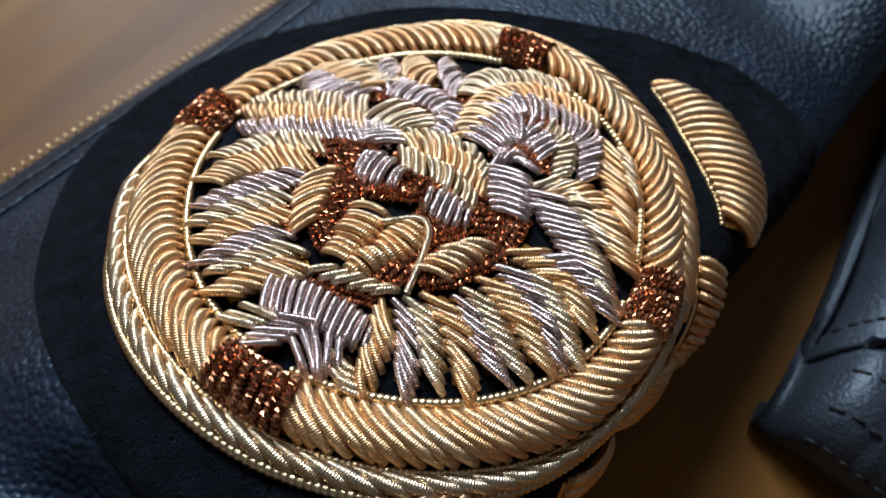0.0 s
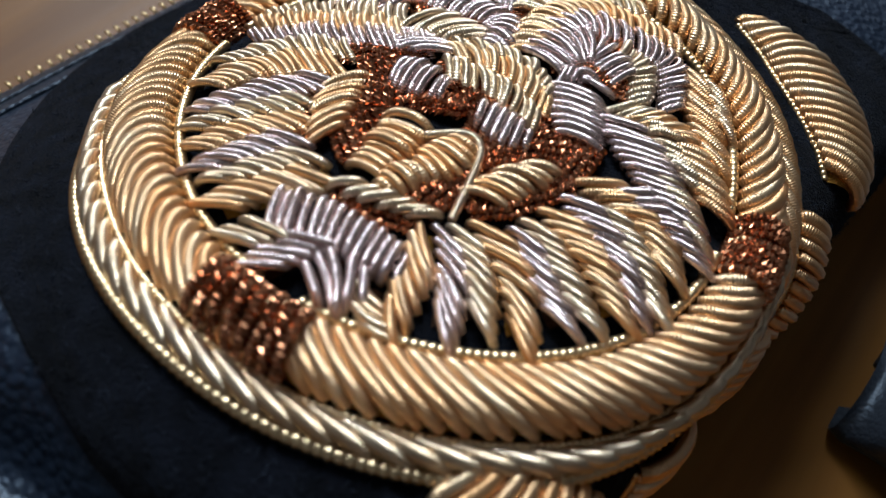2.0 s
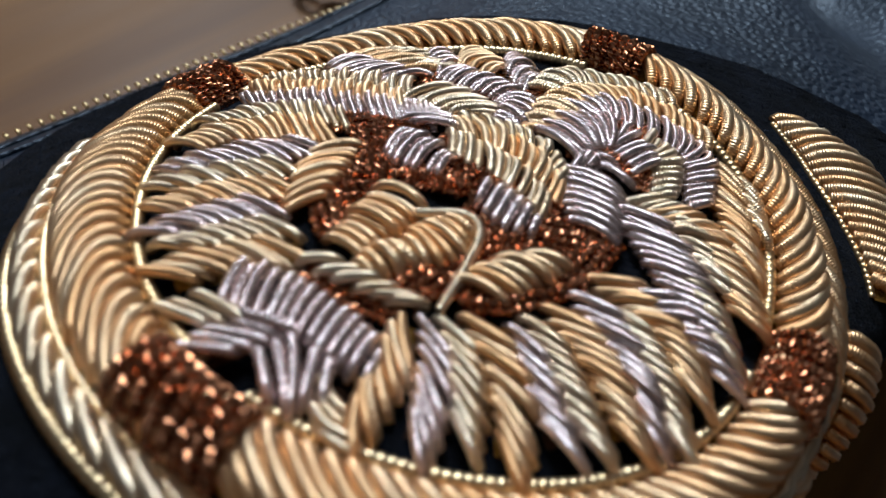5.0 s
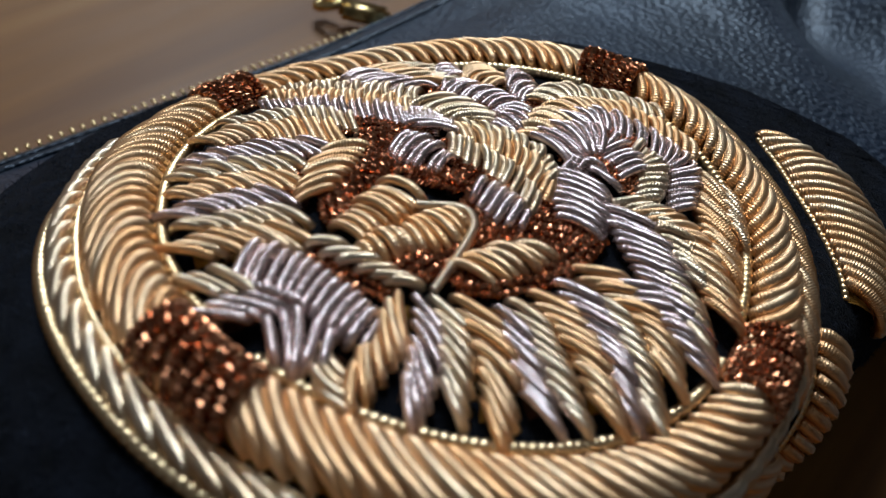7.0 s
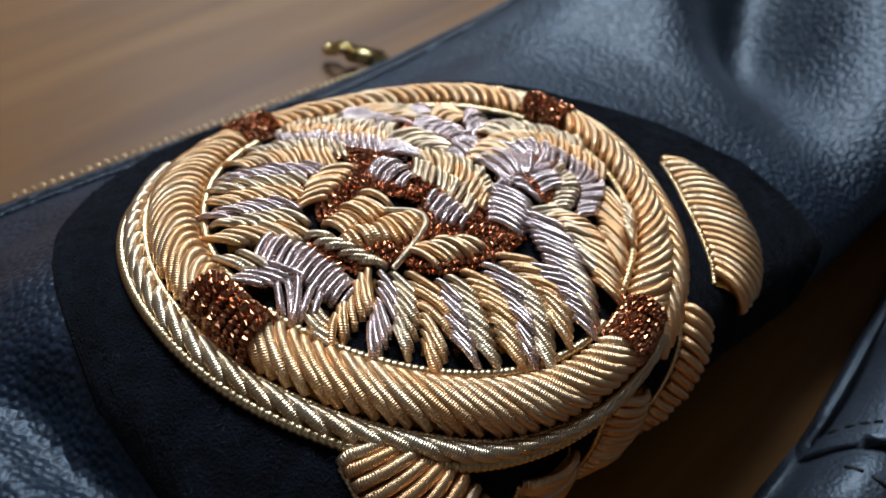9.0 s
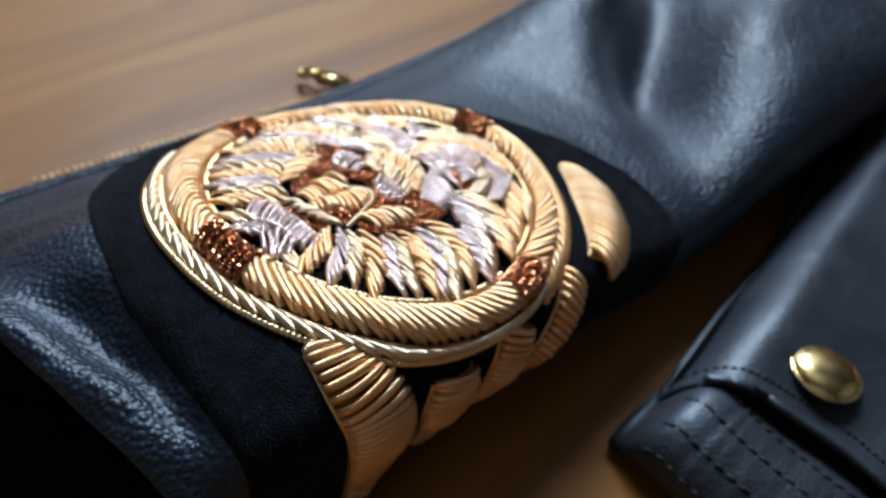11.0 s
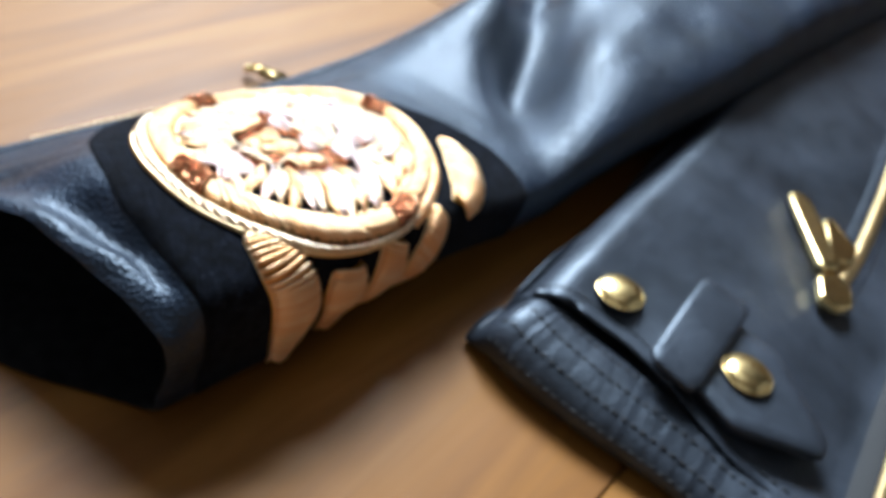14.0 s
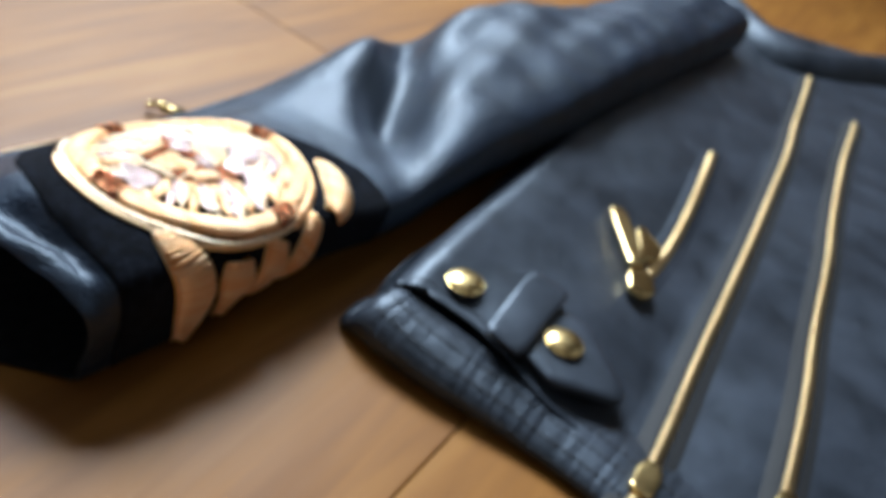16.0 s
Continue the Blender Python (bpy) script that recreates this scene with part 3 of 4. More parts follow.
def build_felt():
    aa = np.linspace(-55.4, 73.0, 96)
    left = felt_left(aa)
    right = 90 + 36 * smooth(aa, 46, 73) ** 2
    u = np.linspace(0, 1, 110)
    w = right[:, None] + (left - right)[:, None] * u[None, :]
    edge = np.minimum(1, np.minimum(u, 1 - u)[None, :] * 40) * np.minimum(1, np.minimum(np.arange(96), np.arange(96)[::-1]) * 0.8)[:, None]
    fuzz = np.random.RandomState(3).normal(0, 0.12, w.shape)
    return grid("felt_base", on_sleeve(aa[:, None], w, 0.15 + 0.95 * np.sqrt(edge) + fuzz * edge) * MM, felt, patch, "black felt base, fuzzy")


felt_base = build_felt()
rng = np.random.RandomState(11)


CORD_R = ((0, 34.8), (12, 35.5), (24, 36.6), (36, 36.9), (48, 36.4), (60, 35.8), (75, 35.2), (90, 34.9), (105, 35.8), (117, 37.0), (128, 38.8), (138, 40.3), (147, 40.8), (156, 40.0), (165, 38.4), (175, 36.7), (187, 34.9), (200, 33.7), (213, 33.3), (235, 33.8), (252, 33.6), (275, 33.0), (295, 33.5), (316, 34.0), (337, 34.5))
OUTER_R = ((0, 41.2), (22, 42.6), (45, 42.9), (65, 42.8), (80, 43.2), (92, 43.8), (104, 44.3), (121, 46.6), (135, 48.4), (148, 49.2), (166, 48.2), (180, 45.8), (191, 43.9), (202, 42.6), (217, 41.1), (240, 41.2), (270, 41.0), (300, 41.1), (330, 40.9))


def radii(th):
    """Inner and outer radius of the padded ring, an egg-shaped oval, at an angle in degrees."""
    out = []
    for table, add in ((CORD_R, 0.9), (OUTER_R, 0.0)):
        t, r = np.array(table).T
        out.append(sum(np.interp(np.mod(np.asarray(th, float) + k, 360), t, r, period=360) for k in (-8, -4, 0, 4, 8)) / 5 + add)
    return out


def ring_point(th, t, height=4.4, extra=0.0):
    """On the padded ring: t runs from the inner edge (0) to the outer edge (1)."""
    ri, ro = radii(th)
    r = ri + (ro - ri) * t
    lift = 0.9 + height * np.sqrt(np.clip(1 - (2 * np.clip(t, 0, 1) - 1) ** 2, 0, 1)) + extra
    return on_top(CX + r * np.cos(np.radians(th)), CY + r * np.sin(np.radians(th)), lift) * MM


def build_ring():
    th = np.linspace(0, 360, 145)[:-1]
    t = np.linspace(0, 1, 9)
    T, H = np.meshgrid(t, th)
    pts = ring_point(H, T, 2.8, -0.3)
    ring = grid("ring_padding", np.concatenate([pts, pts[:1]]), padding, patch, "yellow felt padding under the gold ring")
    bands = (73, 160, 252, 351)
    step = 3.1
    for k in range(int(360 / step)):
        base = k * step
        if any(abs((base + 5 - b + 180) % 360 - 180) < 3.0 for b in bands):
            continue
        s = np.linspace(0.02, 0.98, 11)
        sweep = 13.5 + rng.normal(0, 0.5)
        bow = 3.0 * np.sin(s * math.pi)
        hh = base + sweep * s - bow * 0.5 + rng.normal(0, 0.15)
        path = ring_point(hh, s, 3.5 + rng.normal(0, 0.12), 0.1)
        tube("ring_strand", path, 0.00092 * np.array([0.75, 0.95] + [1.0] * 7 + [0.95, 0.8]), gold, ring)
    return ring, bands


ring, BANDS = build_ring()


def beaded(name, path, radius, pitch, mat, parent, label="", sides=8):
    """A bumpy cord along a dense path: one swelling to every turn of its wire."""
    path = np.asarray(path)
    d = np.concatenate([[0], np.cumsum(np.linalg.norm(np.diff(path, axis=0), axis=1))])
    n = int(d[-1] / pitch * 6)
    l = np.linspace(0, d[-1], n)
    p = np.stack([np.interp(l, d, path[:, k]) for k in range(3)], 1)
    r = radius * (0.68 + 0.34 * np.sqrt(np.abs(np.sin(math.pi * l / pitch))))
    return tube(name, p, r, mat, parent, sides, label)


def purl_data(path, radius, base=0):
    """Angular check purl: a six-sided wire wound in uneven short turns, so that single facets glint."""
    path = np.asarray(path)
    d = np.concatenate([[0], np.cumsum(np.linalg.norm(np.diff(path, axis=0), axis=1))])
    n = max(4, int(d[-1] / 0.00030))
    l = np.linspace(0, d[-1], n)
    p = np.stack([np.interp(l, d, path[:, k]) for k in range(3)], 1)
    tan = np.gradient(p, axis=0)
    tan /= np.linalg.norm(tan, axis=1)[:, None] + 1e-12
    side = np.cross(tan, [0.0, 0.0, 1.0])
    side /= np.linalg.norm(side, axis=1)[:, None] + 1e-9
    top = np.cross(side, tan)
    turn = np.cumsum(rng.uniform(0.10, 0.50, n)) + np.arange(6)[:, None] * math.pi / 3
    r = radius * (1.0 + 0.24 * np.where(np.arange(n) % 2, 1, -1) + rng.normal(0, 0.06, n))
    v = p[:, None] + r[:, None, None] * (np.cos(turn.T)[..., None] * side[:, None] + np.sin(turn.T)[..., None] * top[:, None])
    f = [(base + i * 6 + j, base + i * 6 + (j + 1) % 6, base + i * 6 + 6 + (j + 1) % 6, base + i * 6 + 6 + j) for i in range(n - 1) for j in range(6)]
    f += [tuple(base + j for j in range(5, -1, -1)), tuple(base + (n - 1) * 6 + j for j in range(6))]
    return v.reshape(-1, 3), f


def purl(name, path, radius, mat, parent):
    v, f = purl_data(path, radius)
    return mesh_object(name, v, f, mat, parent, False)


def ring_line(th0, th1, off, lift, n=300):
    th = np.linspace(th0, th1, n)
    ri, ro = radii(th)
    r = off(ri, ro, th)
    return on_top(CX + r * np.cos(np.radians(th)), CY + r * np.sin(np.radians(th)), lift) * MM


def border_r(th):
    """Radius of the cord round the medallion's near side."""
    return 45.4 - 2.4 * smooth(th, 275, 345) + 4.0 * smooth(-np.asarray(th, float), -206, -176)


def build_borders():
    for a, b in zip(BANDS, BANDS[1:] + (BANDS[0] + 360,)):
        beaded("inner_cord", ring_line(a + 4, b - 4, lambda i, o, t: i - 0.9, 1.9), 0.00078, 0.00092, cord_gold, patch, "pale gold beaded cord inside the ring")
    beaded("outer_cord", ring_line(170, 352, lambda i, o, t: border_r(t), 1.7), 0.00084, 0.00105, cord_gold, patch, "pale gold beaded cord round the medallion")
    beaded("middle_cord", ring_line(182, 346, lambda i, o, t: o + 0.8, 1.8), 0.00058, 0.0008, cord_gold, patch, "thin pale gold cord beside the ring")
    # plaited border between the cords, fading out behind the ring
    for base in np.arange(180, 350, 4.7):
        s = np.linspace(0, 1, 7)
        th = base + s * 11.0
        ri, ro = radii(th)
        r0, r1 = ro + 1.2, border_r(th) - 0.6
        r = r0 + (r1 - r0) * s
        lift = 1.3 + 1.5 * np.sin(s * math.pi)
        tube("border_strand", on_top(CX + r * np.cos(np.radians(th)), CY + r * np.sin(np.radians(th)), lift) * MM, 0.00098 * np.array([0.6, 0.9, 1, 1.05, 1, 0.9, 0.6]), pale_gold, patch)
    # herringbone on the far side of the ring
    for base in np.arange(-8, 118, 3.3):
        s = np.linspace(0, 1, 7)
        fade = 1 - smooth(abs(base - 40), 45, 78)
        th = base + 7.5 - s * 6.5
        ri, ro = radii(th)
        r = ro - 1.2 + s * (1.2 + 3.6 * fade)
        lift = 3.0 - 1.7 * s + 0.8 * np.sin(s * math.pi)
        tube("border_strand", on_top(CX + r * np.cos(np.radians(th)), CY + r * np.sin(np.radians(th)), lift) * MM, 0.00088 * np.array([0.7, 0.95, 1, 1, 1, 0.95, 0.7]), gold, patch)
    # copper bindings over the ring
    for b, wide in zip(BANDS, (13, 13, 17, 14)):
        rows = 8
        under = ring_point(*np.meshgrid(np.linspace(b - wide / 2, b + wide / 2, 12), np.linspace(-0.05, 1.05, 12), indexing="ij"), 3.5, 0.0)
        binding = grid("copper_binding", under, dark_padding, patch, "copper bead wire bound over the ring")
        for i in range(rows):
            t = np.linspace(-0.10, 1.10, 40)
            th = b - wide / 2 + wide * (i + 0.5) / rows + 0.35 * np.sin(t * 5 + i) + 1.5 * (t - 0.5)
            purl("wrap", ring_point(th, t, 4.3 + rng.uniform(-0.15, 0.25), 0.55), 0.00064, copper, binding)


build_borders()


class Spine:
    """A curved centre line in the plan, with offsets along and across it in millimetres."""

    def __init__(self, controls):
        self.c = spline(controls, 60) if len(controls) > 2 else np.linspace(controls[0], controls[1], 60)
        self.d = np.concatenate([[0], np.cumsum(np.linalg.norm(np.diff(self.c, axis=0), axis=1))])
        t = np.gradient(self.c, axis=0)
        self.t = t / np.linalg.norm(t, axis=1)[:, None]
        self.size = self.d[-1]

    def at(self, l, c, lift):
        l, c = np.broadcast_arrays(np.asarray(l, float), np.asarray(c, float))
        x, y = (np.interp(l, self.d, self.c[:, k]) for k in (0, 1))
        tx, ty = (np.interp(l, self.d, self.t[:, k]) for k in (0, 1))
        over = l - np.clip(l, 0, self.size)
        return on_top(x + tx * over - ty * c, y + ty * over + tx * c, lift) * MM


def stitched_lock(mat, controls, width, side, span):
    """A padded lock covered by cut lengths of coiled wire, each laid slantwise over the spine."""
    sp = Spine(controls)
    width *= 1.2
    block = span < 2.0
    span = span if span < 5 else span * 0.74
    height = 2.6 if block else 2.3
    half = lambda l: width / 2 * np.interp(l / sp.size, (0, 0.3, 0.7, 1.0), ((0.86, 1.0, 0.95, 0.86) if sp.size > 9 else (0.6, 1.0, 1.0, 0.66)) if block else (0.82, 1.0, 0.95, 0.62))
    l, c = np.meshgrid(np.linspace(0.06, 0.86, 9) * sp.size, np.linspace(-0.72, 0.72, 6), indexing="ij")
    under = grid("stitched_lock", sp.at(l, c * half(l), 0.4 + height * 0.62 * (1 - c * c)), padding if mat is gold else dark_padding, patch)
    slant = math.atan2(width * 0.85, span)
    step = np.interp(math.sin(slant), (0.4, 0.95), (0.86, 1.10)) / max(math.sin(slant), 0.3)
    count = max(3, int(round((sp.size - span * 0.75) / step)) + 1)
    s = np.linspace(0, 1, 10)
    for i in range(count):
        l0 = (sp.size - span * 0.85) * i / (count - 1) + rng.normal(0, 0.10)
        ll = l0 + span * rng.uniform(0.9, 1.12) * s
        mid = half(np.clip(l0 + span / 2, 0, sp.size)) * (1 + rng.normal(0, 0.05))
        turn = np.interp(l0, (0, sp.size), (1.0, 0.8))
        cc = side * mid * turn * (1 - 2 * s) + (0.0 if block else side * 0.25 * mid * np.sin(math.pi * s))
        q = np.clip(np.abs(2 * s - 1), 0, 1)
        lift = 0.75 + (height + rng.normal(0, 0.16)) * np.sqrt(1 - 0.86 * q ** 2.2)
        lift = lift + 0.12 * (-1) ** i - 0.4 * np.clip(ll / sp.size - 0.6, 0, 1) + 0.3 * i / count * (not block)
        tube("strand", sp.at(ll, cc, lift), 0.00060 * rng.uniform(0.92, 1.08), mat, under, 8)
    return under


def copper_rows(controls, width):
    """Copper check purl couched down in close rows over a low brown mound."""
    sp = Spine(controls)
    l, c = np.meshgrid(np.linspace(0, sp.size, 10), np.linspace(-1, 1, 7), indexing="ij")
    under = grid("copper_filling", sp.at(l, c * width / 2, 0.6 + 0.9 * (1 - c * c)), dark_padding, patch, "copper bead wire in packed rows")
    width *= 1.15
    rows = max(2, round(width / 0.92))
    vs, fs, base = [], [], 0
    for i in range(rows):
        c = (-1 + 2 * (i + 0.5) / rows) * width / 2
        l = np.linspace(rng.uniform(-0.4, 0.3), sp.size + rng.uniform(-0.3, 0.4), 30)
        v, f = purl_data(sp.at(l, c + 0.15 * np.sin(l * 0.9 + i * 2), 1.75 + 0.5 * math.cos(c / width * math.pi) + rng.uniform(-0.1, 0.2)), 0.00050, base)
        vs.append(v), fs.extend(f)
        base += len(v)
    tagged(mesh_object("beadwork", np.concatenate(vs), fs, copper, under, False), kind="stuff")


stitched_lock(lilac, [(-10.8, 19.3), (-17.7, 21.8), (-25.5, 28.3)], 6.8, -1, 4)
stitched_lock(gold, [(-10.8, 21.1), (-17.0, 26.3), (-24.4, 31.6)], 8.2, -1, 4.5)
stitched_lock(pale_gold, [(-8.1, 22.3), (-13.6, 27.4), (-21.1, 31.8)], 6.1, -1, 4)
stitched_lock(lilac, [(-5.3, 22.7), (-9.3, 26.9), (-12.6, 32.5)], 4.5, 1, 3.5)
stitched_lock(gold, [(-0.9, 25.3), (-4.5, 28.0), (-7.7, 33.2)], 6.2, 1, 3)
stitched_lock(lilac, [(4.0, 23.4), (0.8, 27.8), (-1.9, 33.0)], 4.1, 1, 3.5)
stitched_lock(pale_gold, [(-10.2, 17.1), (-5.5, 16.0), (-0.1, 13.4)], 6.8, -1, 3.0)
stitched_lock(lilac, [(-12.9, 13.1), (-7.3, 10.6), (-3.1, 7.9)], 6.1, -1, 4.5)
stitched_lock(lilac, [(-8.4, 23.6), (-2.0, 21.3), (2.6, 17.9), (2.0, 12.1)], 5.2, -1, 1.0)
stitched_lock(pale_gold, [(-9.2, 17.3), (-21.1, 19.5), (-34.3, 20.0)], 6.9, 1, 5)
stitched_lock(gold, [(-9.3, 14.0), (-20.7, 15.4), (-34.8, 17.1)], 6.6, 1, 5)
stitched_lock(lilac, [(-5.1, 11.1), (-16.2, 11.4), (-33.3, 11.7)], 6.3, 1, 5)
stitched_lock(pale_gold, [(-14.4, 7.4), (-24.8, 7.3), (-33.3, 2.6)], 5.0, 1, 5)
stitched_lock(gold, [(-14.6, 4.4), (-24.8, 2.5), (-32.8, -4.1)], 6.6, 1, 6)
stitched_lock(lilac, [(-16.1, 1.2), (-23.0, -4.1), (-30.4, -9.7)], 5.3, 1, 6)
stitched_lock(pale_gold, [(-16.3, -4.2), (-23.1, -8.4), (-29.1, -13.3)], 4.4, 1, 6)
stitched_lock(gold, [(-15.2, -7.0), (-21.8, -11.6), (-27.2, -16.8)], 4.4, 1, 6)
stitched_lock(lilac, [(-14.9, -10.4), (-20.3, -15.1), (-24.8, -20.5)], 4.2, 1, 6)
stitched_lock(pale_gold, [(-11.6, -13.2), (-17.7, -17.2), (-22.9, -21.7)], 3.4, 1, 6)
stitched_lock(gold, [(-9.6, -15.2), (-15.2, -19.2), (-21.2, -24.7)], 4.3, 1, 7)
stitched_lock(pale_gold, [(-11.9, -23.8), (-17.5, -28.1)], 3.6, 1, 6)
stitched_lock(lilac, [(-7.9, -23.0), (-10.6, -26.6), (-13.5, -30.7)], 4.0, 1, 6)
stitched_lock(lilac, [(-14.2, -22.5), (-6.8, -22.8), (0.8, -24.7)], 6.0, 1, 0.8)
stitched_lock(lilac, [(-7.4, -29.9), (-4.8, -28.6), (-2.1, -28.3)], 6.6, 1, 0.9)
stitched_lock(pale_gold, [(-1.5, -27.3), (-0.6, -30.6), (1.5, -33.3)], 3.1, -1, 5)
stitched_lock(gold, [(2.7, -18.6), (2.1, -24.8), (1.5, -32.2)], 3.5, -1, 7)
stitched_lock(lilac, [(4.0, -17.5), (6.2, -23.4), (6.8, -31.1)], 3.6, -1, 7)
stitched_lock(pale_gold, [(5.4, -16.6), (8.4, -21.8), (10.6, -28.7)], 3.3, -1, 6)
stitched_lock(gold, [(7.4, -15.1), (12.5, -21.3), (14.9, -29.3)], 3.7, -1, 7)
stitched_lock(lilac, [(11.7, -14.4), (15.3, -20.4), (19.3, -25.7)], 3.3, -1, 7)
stitched_lock(pale_gold, [(12.3, -12.7), (17.5, -18.7), (21.8, -24.2)], 3.1, -1, 6)
stitched_lock(gold, [(14.2, -9.9), (20.1, -15.5), (24.9, -22.4)], 4.0, -1, 7)
stitched_lock(lilac, [(16.2, -7.2), (22.3, -13.3), (26.3, -21.2)], 4.1, -1, 7)
stitched_lock(pale_gold, [(20.5, -7.4), (25.5, -13.8), (28.9, -20.3)], 3.3, -1, 6)
stitched_lock(gold, [(16.8, -3.8), (25.2, -7.9), (29.4, -15.3)], 4.5, -1, 7)
stitched_lock(lilac, [(21.5, -3.3), (28.0, -6.6), (32.4, -11.3)], 4.1, -1, 6)
stitched_lock(pale_gold, [(24.3, 1.0), (28.8, -2.8), (31.5, -8.3)], 3.7, -1, 6)
stitched_lock(lilac, [(19.5, 7.9), (24.3, 1.3), (30.1, -6.2)], 6.5, -1, 6)
stitched_lock(pale_gold, [(17.8, 9.5), (24.6, 8.0), (30.5, -0.0)], 4.2, -1, 5)
stitched_lock(gold, [(20.6, 9.5), (28.5, 6.8), (34.2, -3.2)], 5.3, -1, 6)
stitched_lock(gold, [(28.8, 22.0), (30.1, 14.7), (33.1, 4.2)], 4.6, -1, 6)
stitched_lock(pale_gold, [(31.4, 21.1), (33.9, 10.9)], 2.5, -1, 5)
stitched_lock(lilac, [(8.8, 19.6), (12.4, 23.6), (19.0, 23.3), (25.0, 20.4), (26.0, 11.4)], 4.8, 1, 2.6)
stitched_lock(gold, [(6.0, 11.8), (6.7, 18.4), (9.4, 24.4), (14.7, 27.1), (21.1, 26.3), (26.1, 25.3)], 4.9, 1, 2.6)
stitched_lock(pale_gold, [(3.9, 22.2), (7.2, 28.7), (14.8, 30.2), (20.6, 30.5)], 4.8, 1, 2.6)
stitched_lock(pale_gold, [(17.5, 20.9), (21.1, 17.0), (21.7, 10.4)], 3.7, 1, 2.0)
stitched_lock(lilac, [(7.9, 11.8), (10.5, 16.7), (15.0, 18.5), (19.5, 14.7)], 7.2, 1, 0.7)
stitched_lock(lilac, [(9.3, 8.0), (13.3, 11.9), (16.9, 9.8)], 2.7, -1, 6)
stitched_lock(lilac, [(13.1, 9.1), (15.3, 0.1)], 6.9, -1, 1.6)
stitched_lock(pale_gold, [(-3.6, 11.1), (2.7, 11.0), (7.6, 9.5), (10.2, 5.3)], 3.0, 1, 2.6)
stitched_lock(gold, [(-4.3, 9.0), (1.3, 9.2), (6.8, 7.2), (10.9, 3.6)], 4.1, 1, 3.5)
stitched_lock(pale_gold, [(-4.2, 6.5), (0.4, 5.2), (5.3, 3.7), (10.2, 0.2)], 3.8, 1, 3.0)
stitched_lock(lilac, [(-8.5, 3.9), (-1.4, 1.3)], 6.1, 1, 0.8)
stitched_lock(lilac, [(2.9, -1.0), (9.4, -2.6)], 5.2, 1, 0.8)
stitched_lock(gold, [(-14.0, 1.9), (-13.8, -4.4), (-12.5, -11.3)], 4.9, 1, 5)
stitched_lock(gold, [(-4.3, -5.3), (-5.2, -9.8), (-6.6, -14.3)], 5.4, 1, 0.6)
stitched_lock(gold, [(2.5, -6.5), (0.9, -9.8), (-1.3, -12.6)], 5.0, 1, 0.6)
stitched_lock(gold, [(-1.7, -12.5), (-4.1, -16.0)], 3.4, 1, 0.6)
stitched_lock(pale_gold, [(-9.5, -16.6), (-4.5, -17.3), (2.4, -17.6)], 2.3, -1, 5)
stitched_lock(gold, [(5.6, -14.3), (8.7, -10.3), (12.5, -5.5)], 4.4, 1, 4)
copper_rows([(-17.1, 6.9), (-12.5, 8.2), (-6.1, 6.3)], 5.9)
copper_rows([(-11.1, 5.3), (-8.6, -4.1)], 5.3)
copper_rows([(-3.7, 6.9), (0.9, 3.2), (0.8, 0.1), (-5.1, -0.9)], 3.7)
copper_rows([(-16.7, -5.1), (-13.8, -12.1)], 2.1)
copper_rows([(-13.3, -0.2), (-10.9, 0.3), (-9.2, -4.9)], 4.3)
copper_rows([(1.9, -7.7), (3.6, -4.2), (3.7, -1.2)], 3.4)
copper_rows([(-5.6, -2.2), (-3.4, -0.7), (1.1, -1.3)], 2.3)
copper_rows([(-11.1, -5.3), (-6.4, -12.4)], 6.5)
copper_rows([(-0.8, -16.2), (3.0, -10.1)], 5.7)
copper_rows([(-8.5, -17.8), (-4.8, -18.9), (0.1, -19.3)], 2.3)
copper_rows([(4.2, -6.8), (8.4, -3.0), (16.7, -0.3)], 4.4)
copper_rows([(4.3, -13.7), (4.7, -8.7), (8.9, -5.1)], 2.9)
copper_rows([(5.2, -15.3), (10.5, -11.7), (15.8, -6.6)], 2.5)
copper_rows([(13.8, -7.3), (15.4, -2.5), (16.8, 1.4)], 4.3)
copper_rows([(2.8, 2.6), (7.5, 1.4), (11.6, 0.8)], 4.0)
copper_rows([(12.0, 1.0), (17.3, 1.3)], 3.3)
copper_rows([(7.2, 15.7), (9.6, 20.9), (14.6, 22.3), (19.2, 20.2)], 3.7)
copper_rows([(9.8, 11.8), (15.1, 13.5), (19.9, 12.7)], 4.2)
copper_rows([(-11.3, 22.0), (-4.9, 22.5), (-0.1, 15.0)], 4.7)
copper_rows([(0.9, 25.3), (5.2, 19.1), (3.1, 13.3)], 2.8)


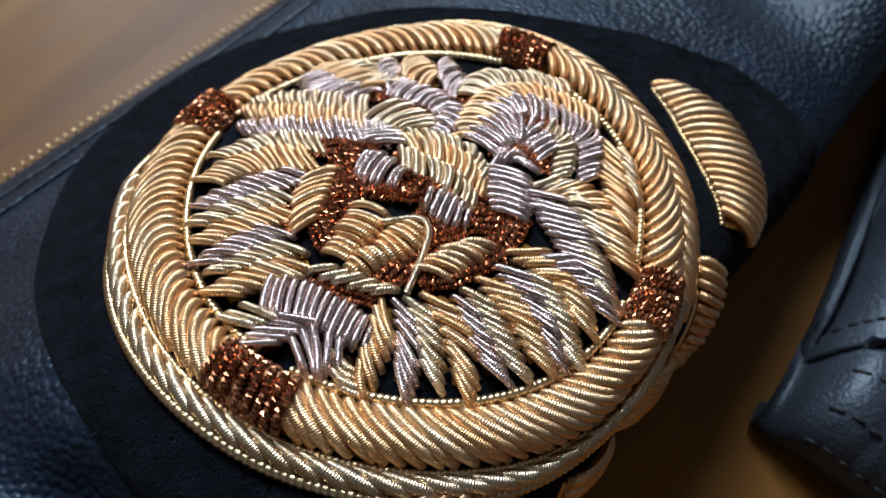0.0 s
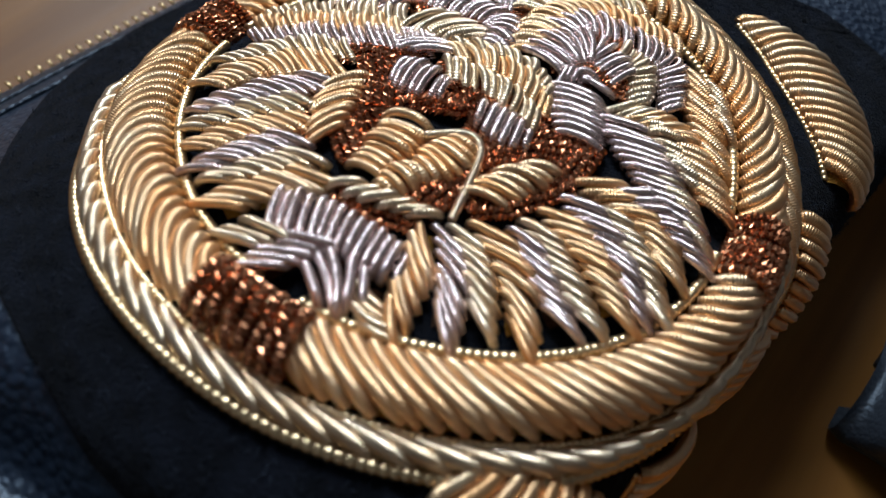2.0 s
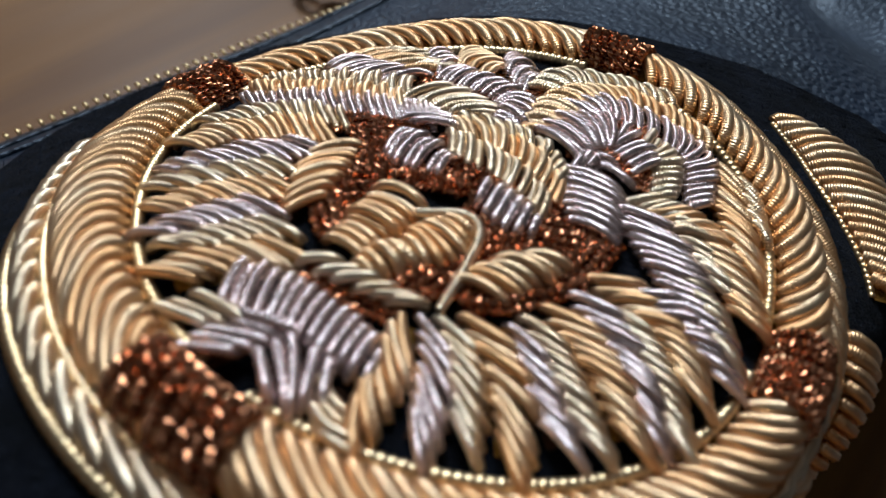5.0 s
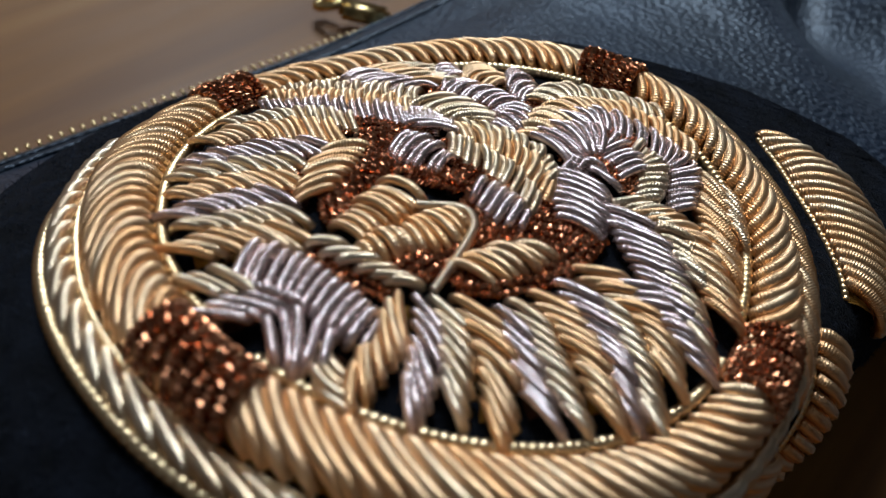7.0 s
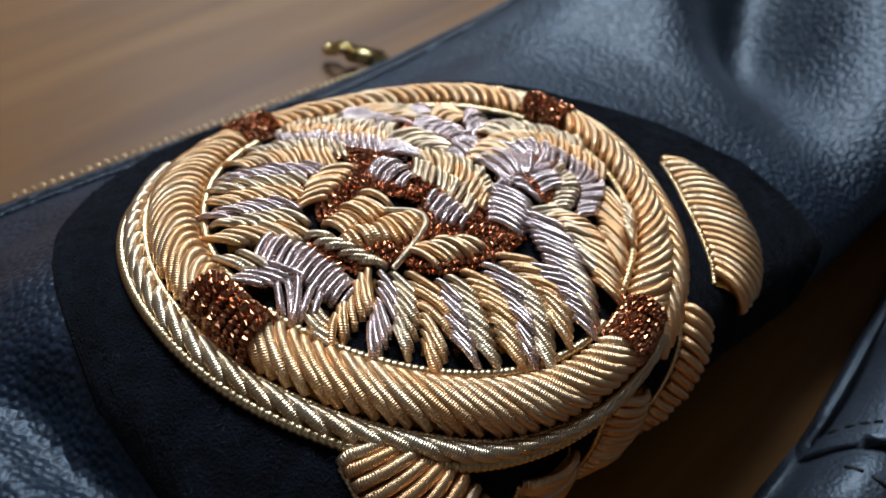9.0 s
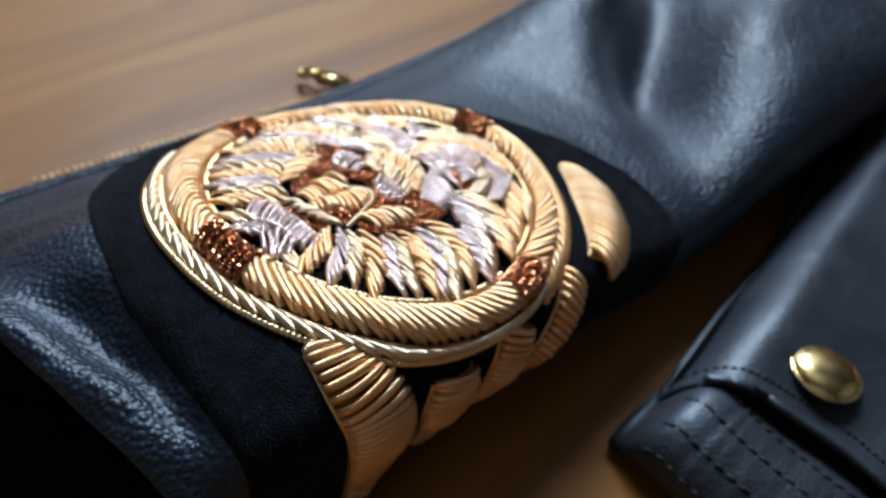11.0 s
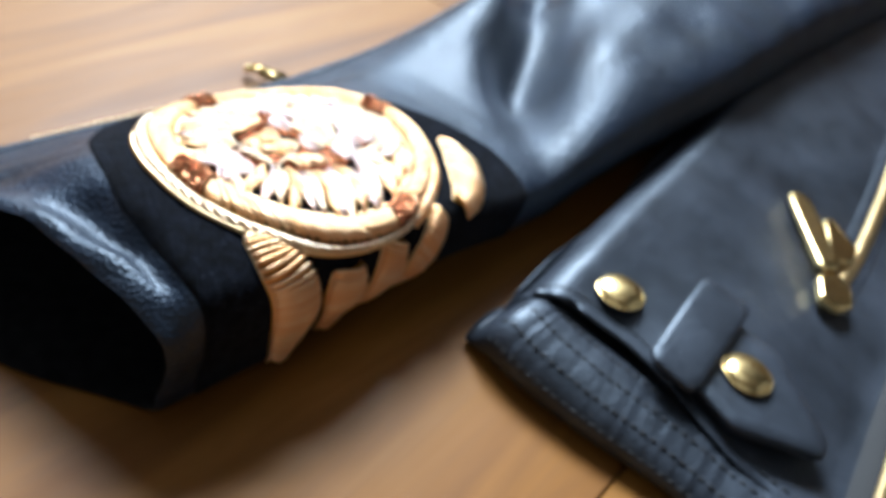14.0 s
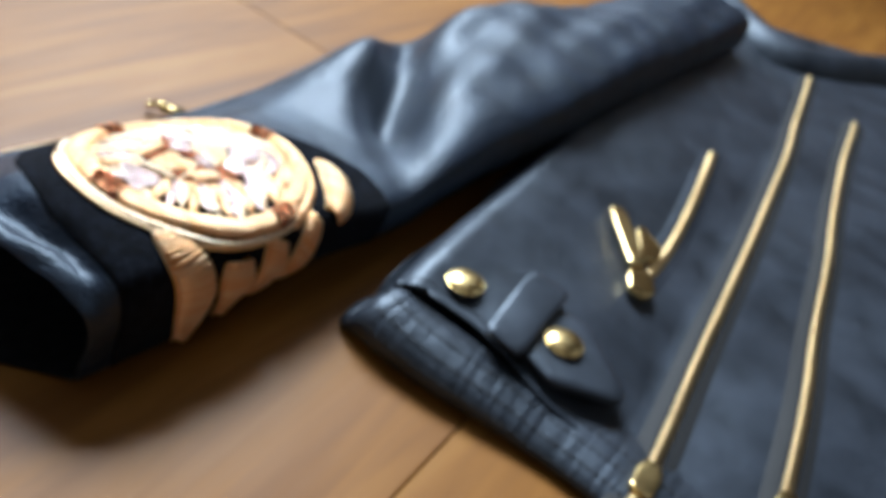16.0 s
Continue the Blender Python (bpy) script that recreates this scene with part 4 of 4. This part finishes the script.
def claw(controls, name_label):
    """A padded curved finger of gold strands on the sleeve's flank; controls: along, round, half width."""
    c = spline(controls, 60)
    d = np.gradient(c[:, :2], axis=0)
    d /= np.linalg.norm(d, axis=1)[:, None]
    nrm = np.stack([-d[:, 1], d[:, 0]], 1)
    cross = np.linspace(-1, 1, 9)
    a = c[:, None, 0] + nrm[:, None, 0] * cross * c[:, None, 2]
    w = c[:, None, 1] + nrm[:, None, 1] * cross * c[:, None, 2]
    lift = 0.8 + 1.9 * np.sqrt(1 - np.clip(np.abs(cross), 0, 0.98) ** 2)[None, :] * np.clip(c[:, None, 2] / 4, 0.4, 1)
    body = grid("gold_finger", on_sleeve(a, w, lift) * MM, padding, patch, name_label)
    length = np.concatenate([[0], np.cumsum(np.linalg.norm(np.diff(c[:, :2], axis=0), axis=1))])
    count = int(length[-1] / 1.75)
    for k in range(count):
        at = length[-1] * (k + 0.5) / count
        s = np.linspace(-1.04, 1.04, 9)
        slant = at + s * 1.6
        ca, cw, ch = (np.interp(slant, length, c[:, j]) for j in range(3))
        na, nw = (np.interp(slant, length, nrm[:, j]) for j in range(2))
        lf = 1.0 + 2.2 * np.sqrt(1 - np.clip(np.abs(s), 0, 0.985) ** 2) * np.clip(ch / 4, 0.4, 1) + rng.normal(0, 0.1)
        tube("strand", on_sleeve(ca + na * s * ch, cw + nw * s * ch, lf) * MM, 0.00092 * rng.uniform(0.92, 1.08), gold, body)
    edge = on_sleeve(a[:, 0] + nrm[:, 0] * -0.5, w[:, 0] + nrm[:, 1] * -0.5, 1.2) * MM
    beaded("edge_cord", edge, 0.0005, 0.0008, cord_gold, body)


claw([(-33, 138.5, 2.2), (-30.2, 130, 5.4), (-27, 122, 6.6), (-25, 110, 7.0), (-24.5, 99, 6.0), (-27, 90, 3.0)], "long curved padded finger of gold strands")
claw([(-9, 122, 4.8), (-8.6, 114, 6.6), (-7.2, 104, 6.0), (-9.5, 92, 2.6)], "short padded finger of gold strands")
claw([(8.5, 125, 4.0), (8.0, 117, 5.2), (6.6, 107, 5.0), (3.5, 96, 2.4)], "short padded finger of gold strands")
claw([(28.5, 129.5, 2.6), (25, 122.5, 4.0), (20.5, 113, 4.3), (15.5, 101, 2.2)], "short padded finger of gold strands")
claw([(53.6, 156.3, 1.6), (53.0, 147, 5.2), (49.0, 138.5, 5.9), (44.0, 132.0, 5.2), (38.5, 128.0, 3.4)], "long curved padded finger of gold strands")
CORD = spline([(-2.0, -7.2), (2.4, -5.1), (4.4, -6.4), (4.6, -10.3), (3.9, -17.2)], 40)
tube("bent_strand", on_top(CORD[:, 0], CORD[:, 1], 2.7) * MM, 0.00055, pale_gold, patch, label="single bent strand of pale gold wire")


def build_fuzz():
    """Short loose fibres standing on the felt."""
    r = np.random.RandomState(21)
    items = []
    while len(items) < 3600:
        a, w = r.uniform(-53, 68), r.uniform(112, 254)
        if w > felt_left(a) - 2:
            continue
        x, y, _ = on_sleeve(a, w)
        if math.hypot(x - CX, y - CY) < 46 and r.uniform() < 0.8:
            continue
        t = r.uniform(0, 6.28)
        d = np.array([math.cos(t), math.sin(t)]) * r.uniform(0.3, 0.9)
        p = on_sleeve(np.array([a, a + d[0], a + 1.8 * d[0]]), np.array([w, w + d[1], w + 1.8 * d[1]]), np.array([0.8, 1.35, 1.45 + r.uniform(0, 0.35)]))
        items.append((p * MM, np.array([0.00005, 0.000045, 0.00002])))
    tubes("felt_fuzz", items, fuzz_fibre, felt_base, 3)


build_fuzz()


def build_seams():
    """Raised seams that run beside the sleeve's zip."""
    for s, r in ((-70.0, 0.7), (-78.0, 0.5)):
        aa = np.linspace(-66, 150, 160)
        tube("seam", on_sleeve(aa, np.full(160, float(w_of(s))), 0.1) * MM, r * MM, leather, sleeve)


build_seams()


def build_lint():
    r = np.random.RandomState(4)
    mid = np.array([46.4, -0.6, 36.0])
    items = []
    for _ in range(46):
        p = mid + r.normal(0, 0.55, 3)
        q = p + r.normal(0, 0.9, 3)
        items.append((np.array([p, (p + q) / 2 + r.normal(0, 0.3, 3), q]) * MM, 0.00006))
    ob = tubes("lint_tuft", items, blue_fibre, None, 3)
    del ob["kind"]
    tagged(ob, "tiny tuft of blue lint caught on the patch edge", "lint")


build_lint()


# ---- floor planks ----
def plank_mesh(width, length, cuts=()):
    bm = bmesh.new()
    gap = 0.0006
    box(bm, -width / 2 + gap / 2, -length / 2 + gap / 2, -0.012, width / 2 - gap / 2, length / 2 - gap / 2, 0.0)
    bmesh.ops.bevel(bm, geom=[e for e in bm.edges if e.verts[0].co.z > -0.001 and e.verts[1].co.z > -0.001], offset=0.0004, segments=1, affect="EDGES")
    for co, no in cuts:
        bmesh.ops.bisect_plane(bm, geom=bm.verts[:] + bm.edges[:] + bm.faces[:], plane_co=co, plane_no=no, clear_outer=True)
    me = bpy.data.meshes.new("plank")
    bm.to_mesh(me)
    bm.free()
    me.materials.append(oak)
    return me


def build_planks():
    """Boards laid slantwise over the whole room, sawn off along its walls."""
    width, length = 0.19, 1.2
    whole = plank_mesh(width, length)
    sides = (((2.2, 0, 0), (1, 0, 0)), ((-2.2, 0, 0), (-1, 0, 0)), ((0, 1.5, 0), (0, 1, 0)), ((0, -1.9, 0), (0, -1, 0)))
    ang = radians(21)
    for i in range(-20, 21):
        off = ((i * 7) % 5) * 0.27
        for k in range(-4, 5):
            cx, cy = i * width + 0.035, k * length + off
            x, y = cx * math.cos(ang) + cy * math.sin(ang), -cx * math.sin(ang) + cy * math.cos(ang)
            m = pose(x, y, 0, 0, 0, -21)
            corners = [m @ Vector((sx * width / 2, sy * length / 2, 0)) for sx in (-1, 1) for sy in (-1, 1)]
            over = [[(c - Vector(co)).dot(Vector(no)) for c in corners] for co, no in sides]
            if any(min(o) > -0.01 for o in over):
                continue
            mesh = whole
            back = m.inverted()
            cuts = [(back @ Vector(co), back.to_3x3() @ Vector(no)) for (co, no), o in zip(sides, over) if max(o) > 0]
            if cuts:
                mesh = plank_mesh(width, length, cuts)
                if not mesh.polygons:
                    continue
            ob = new("plank", mesh)
            ob.parent = floor
            ob.matrix_basis = m


build_planks()
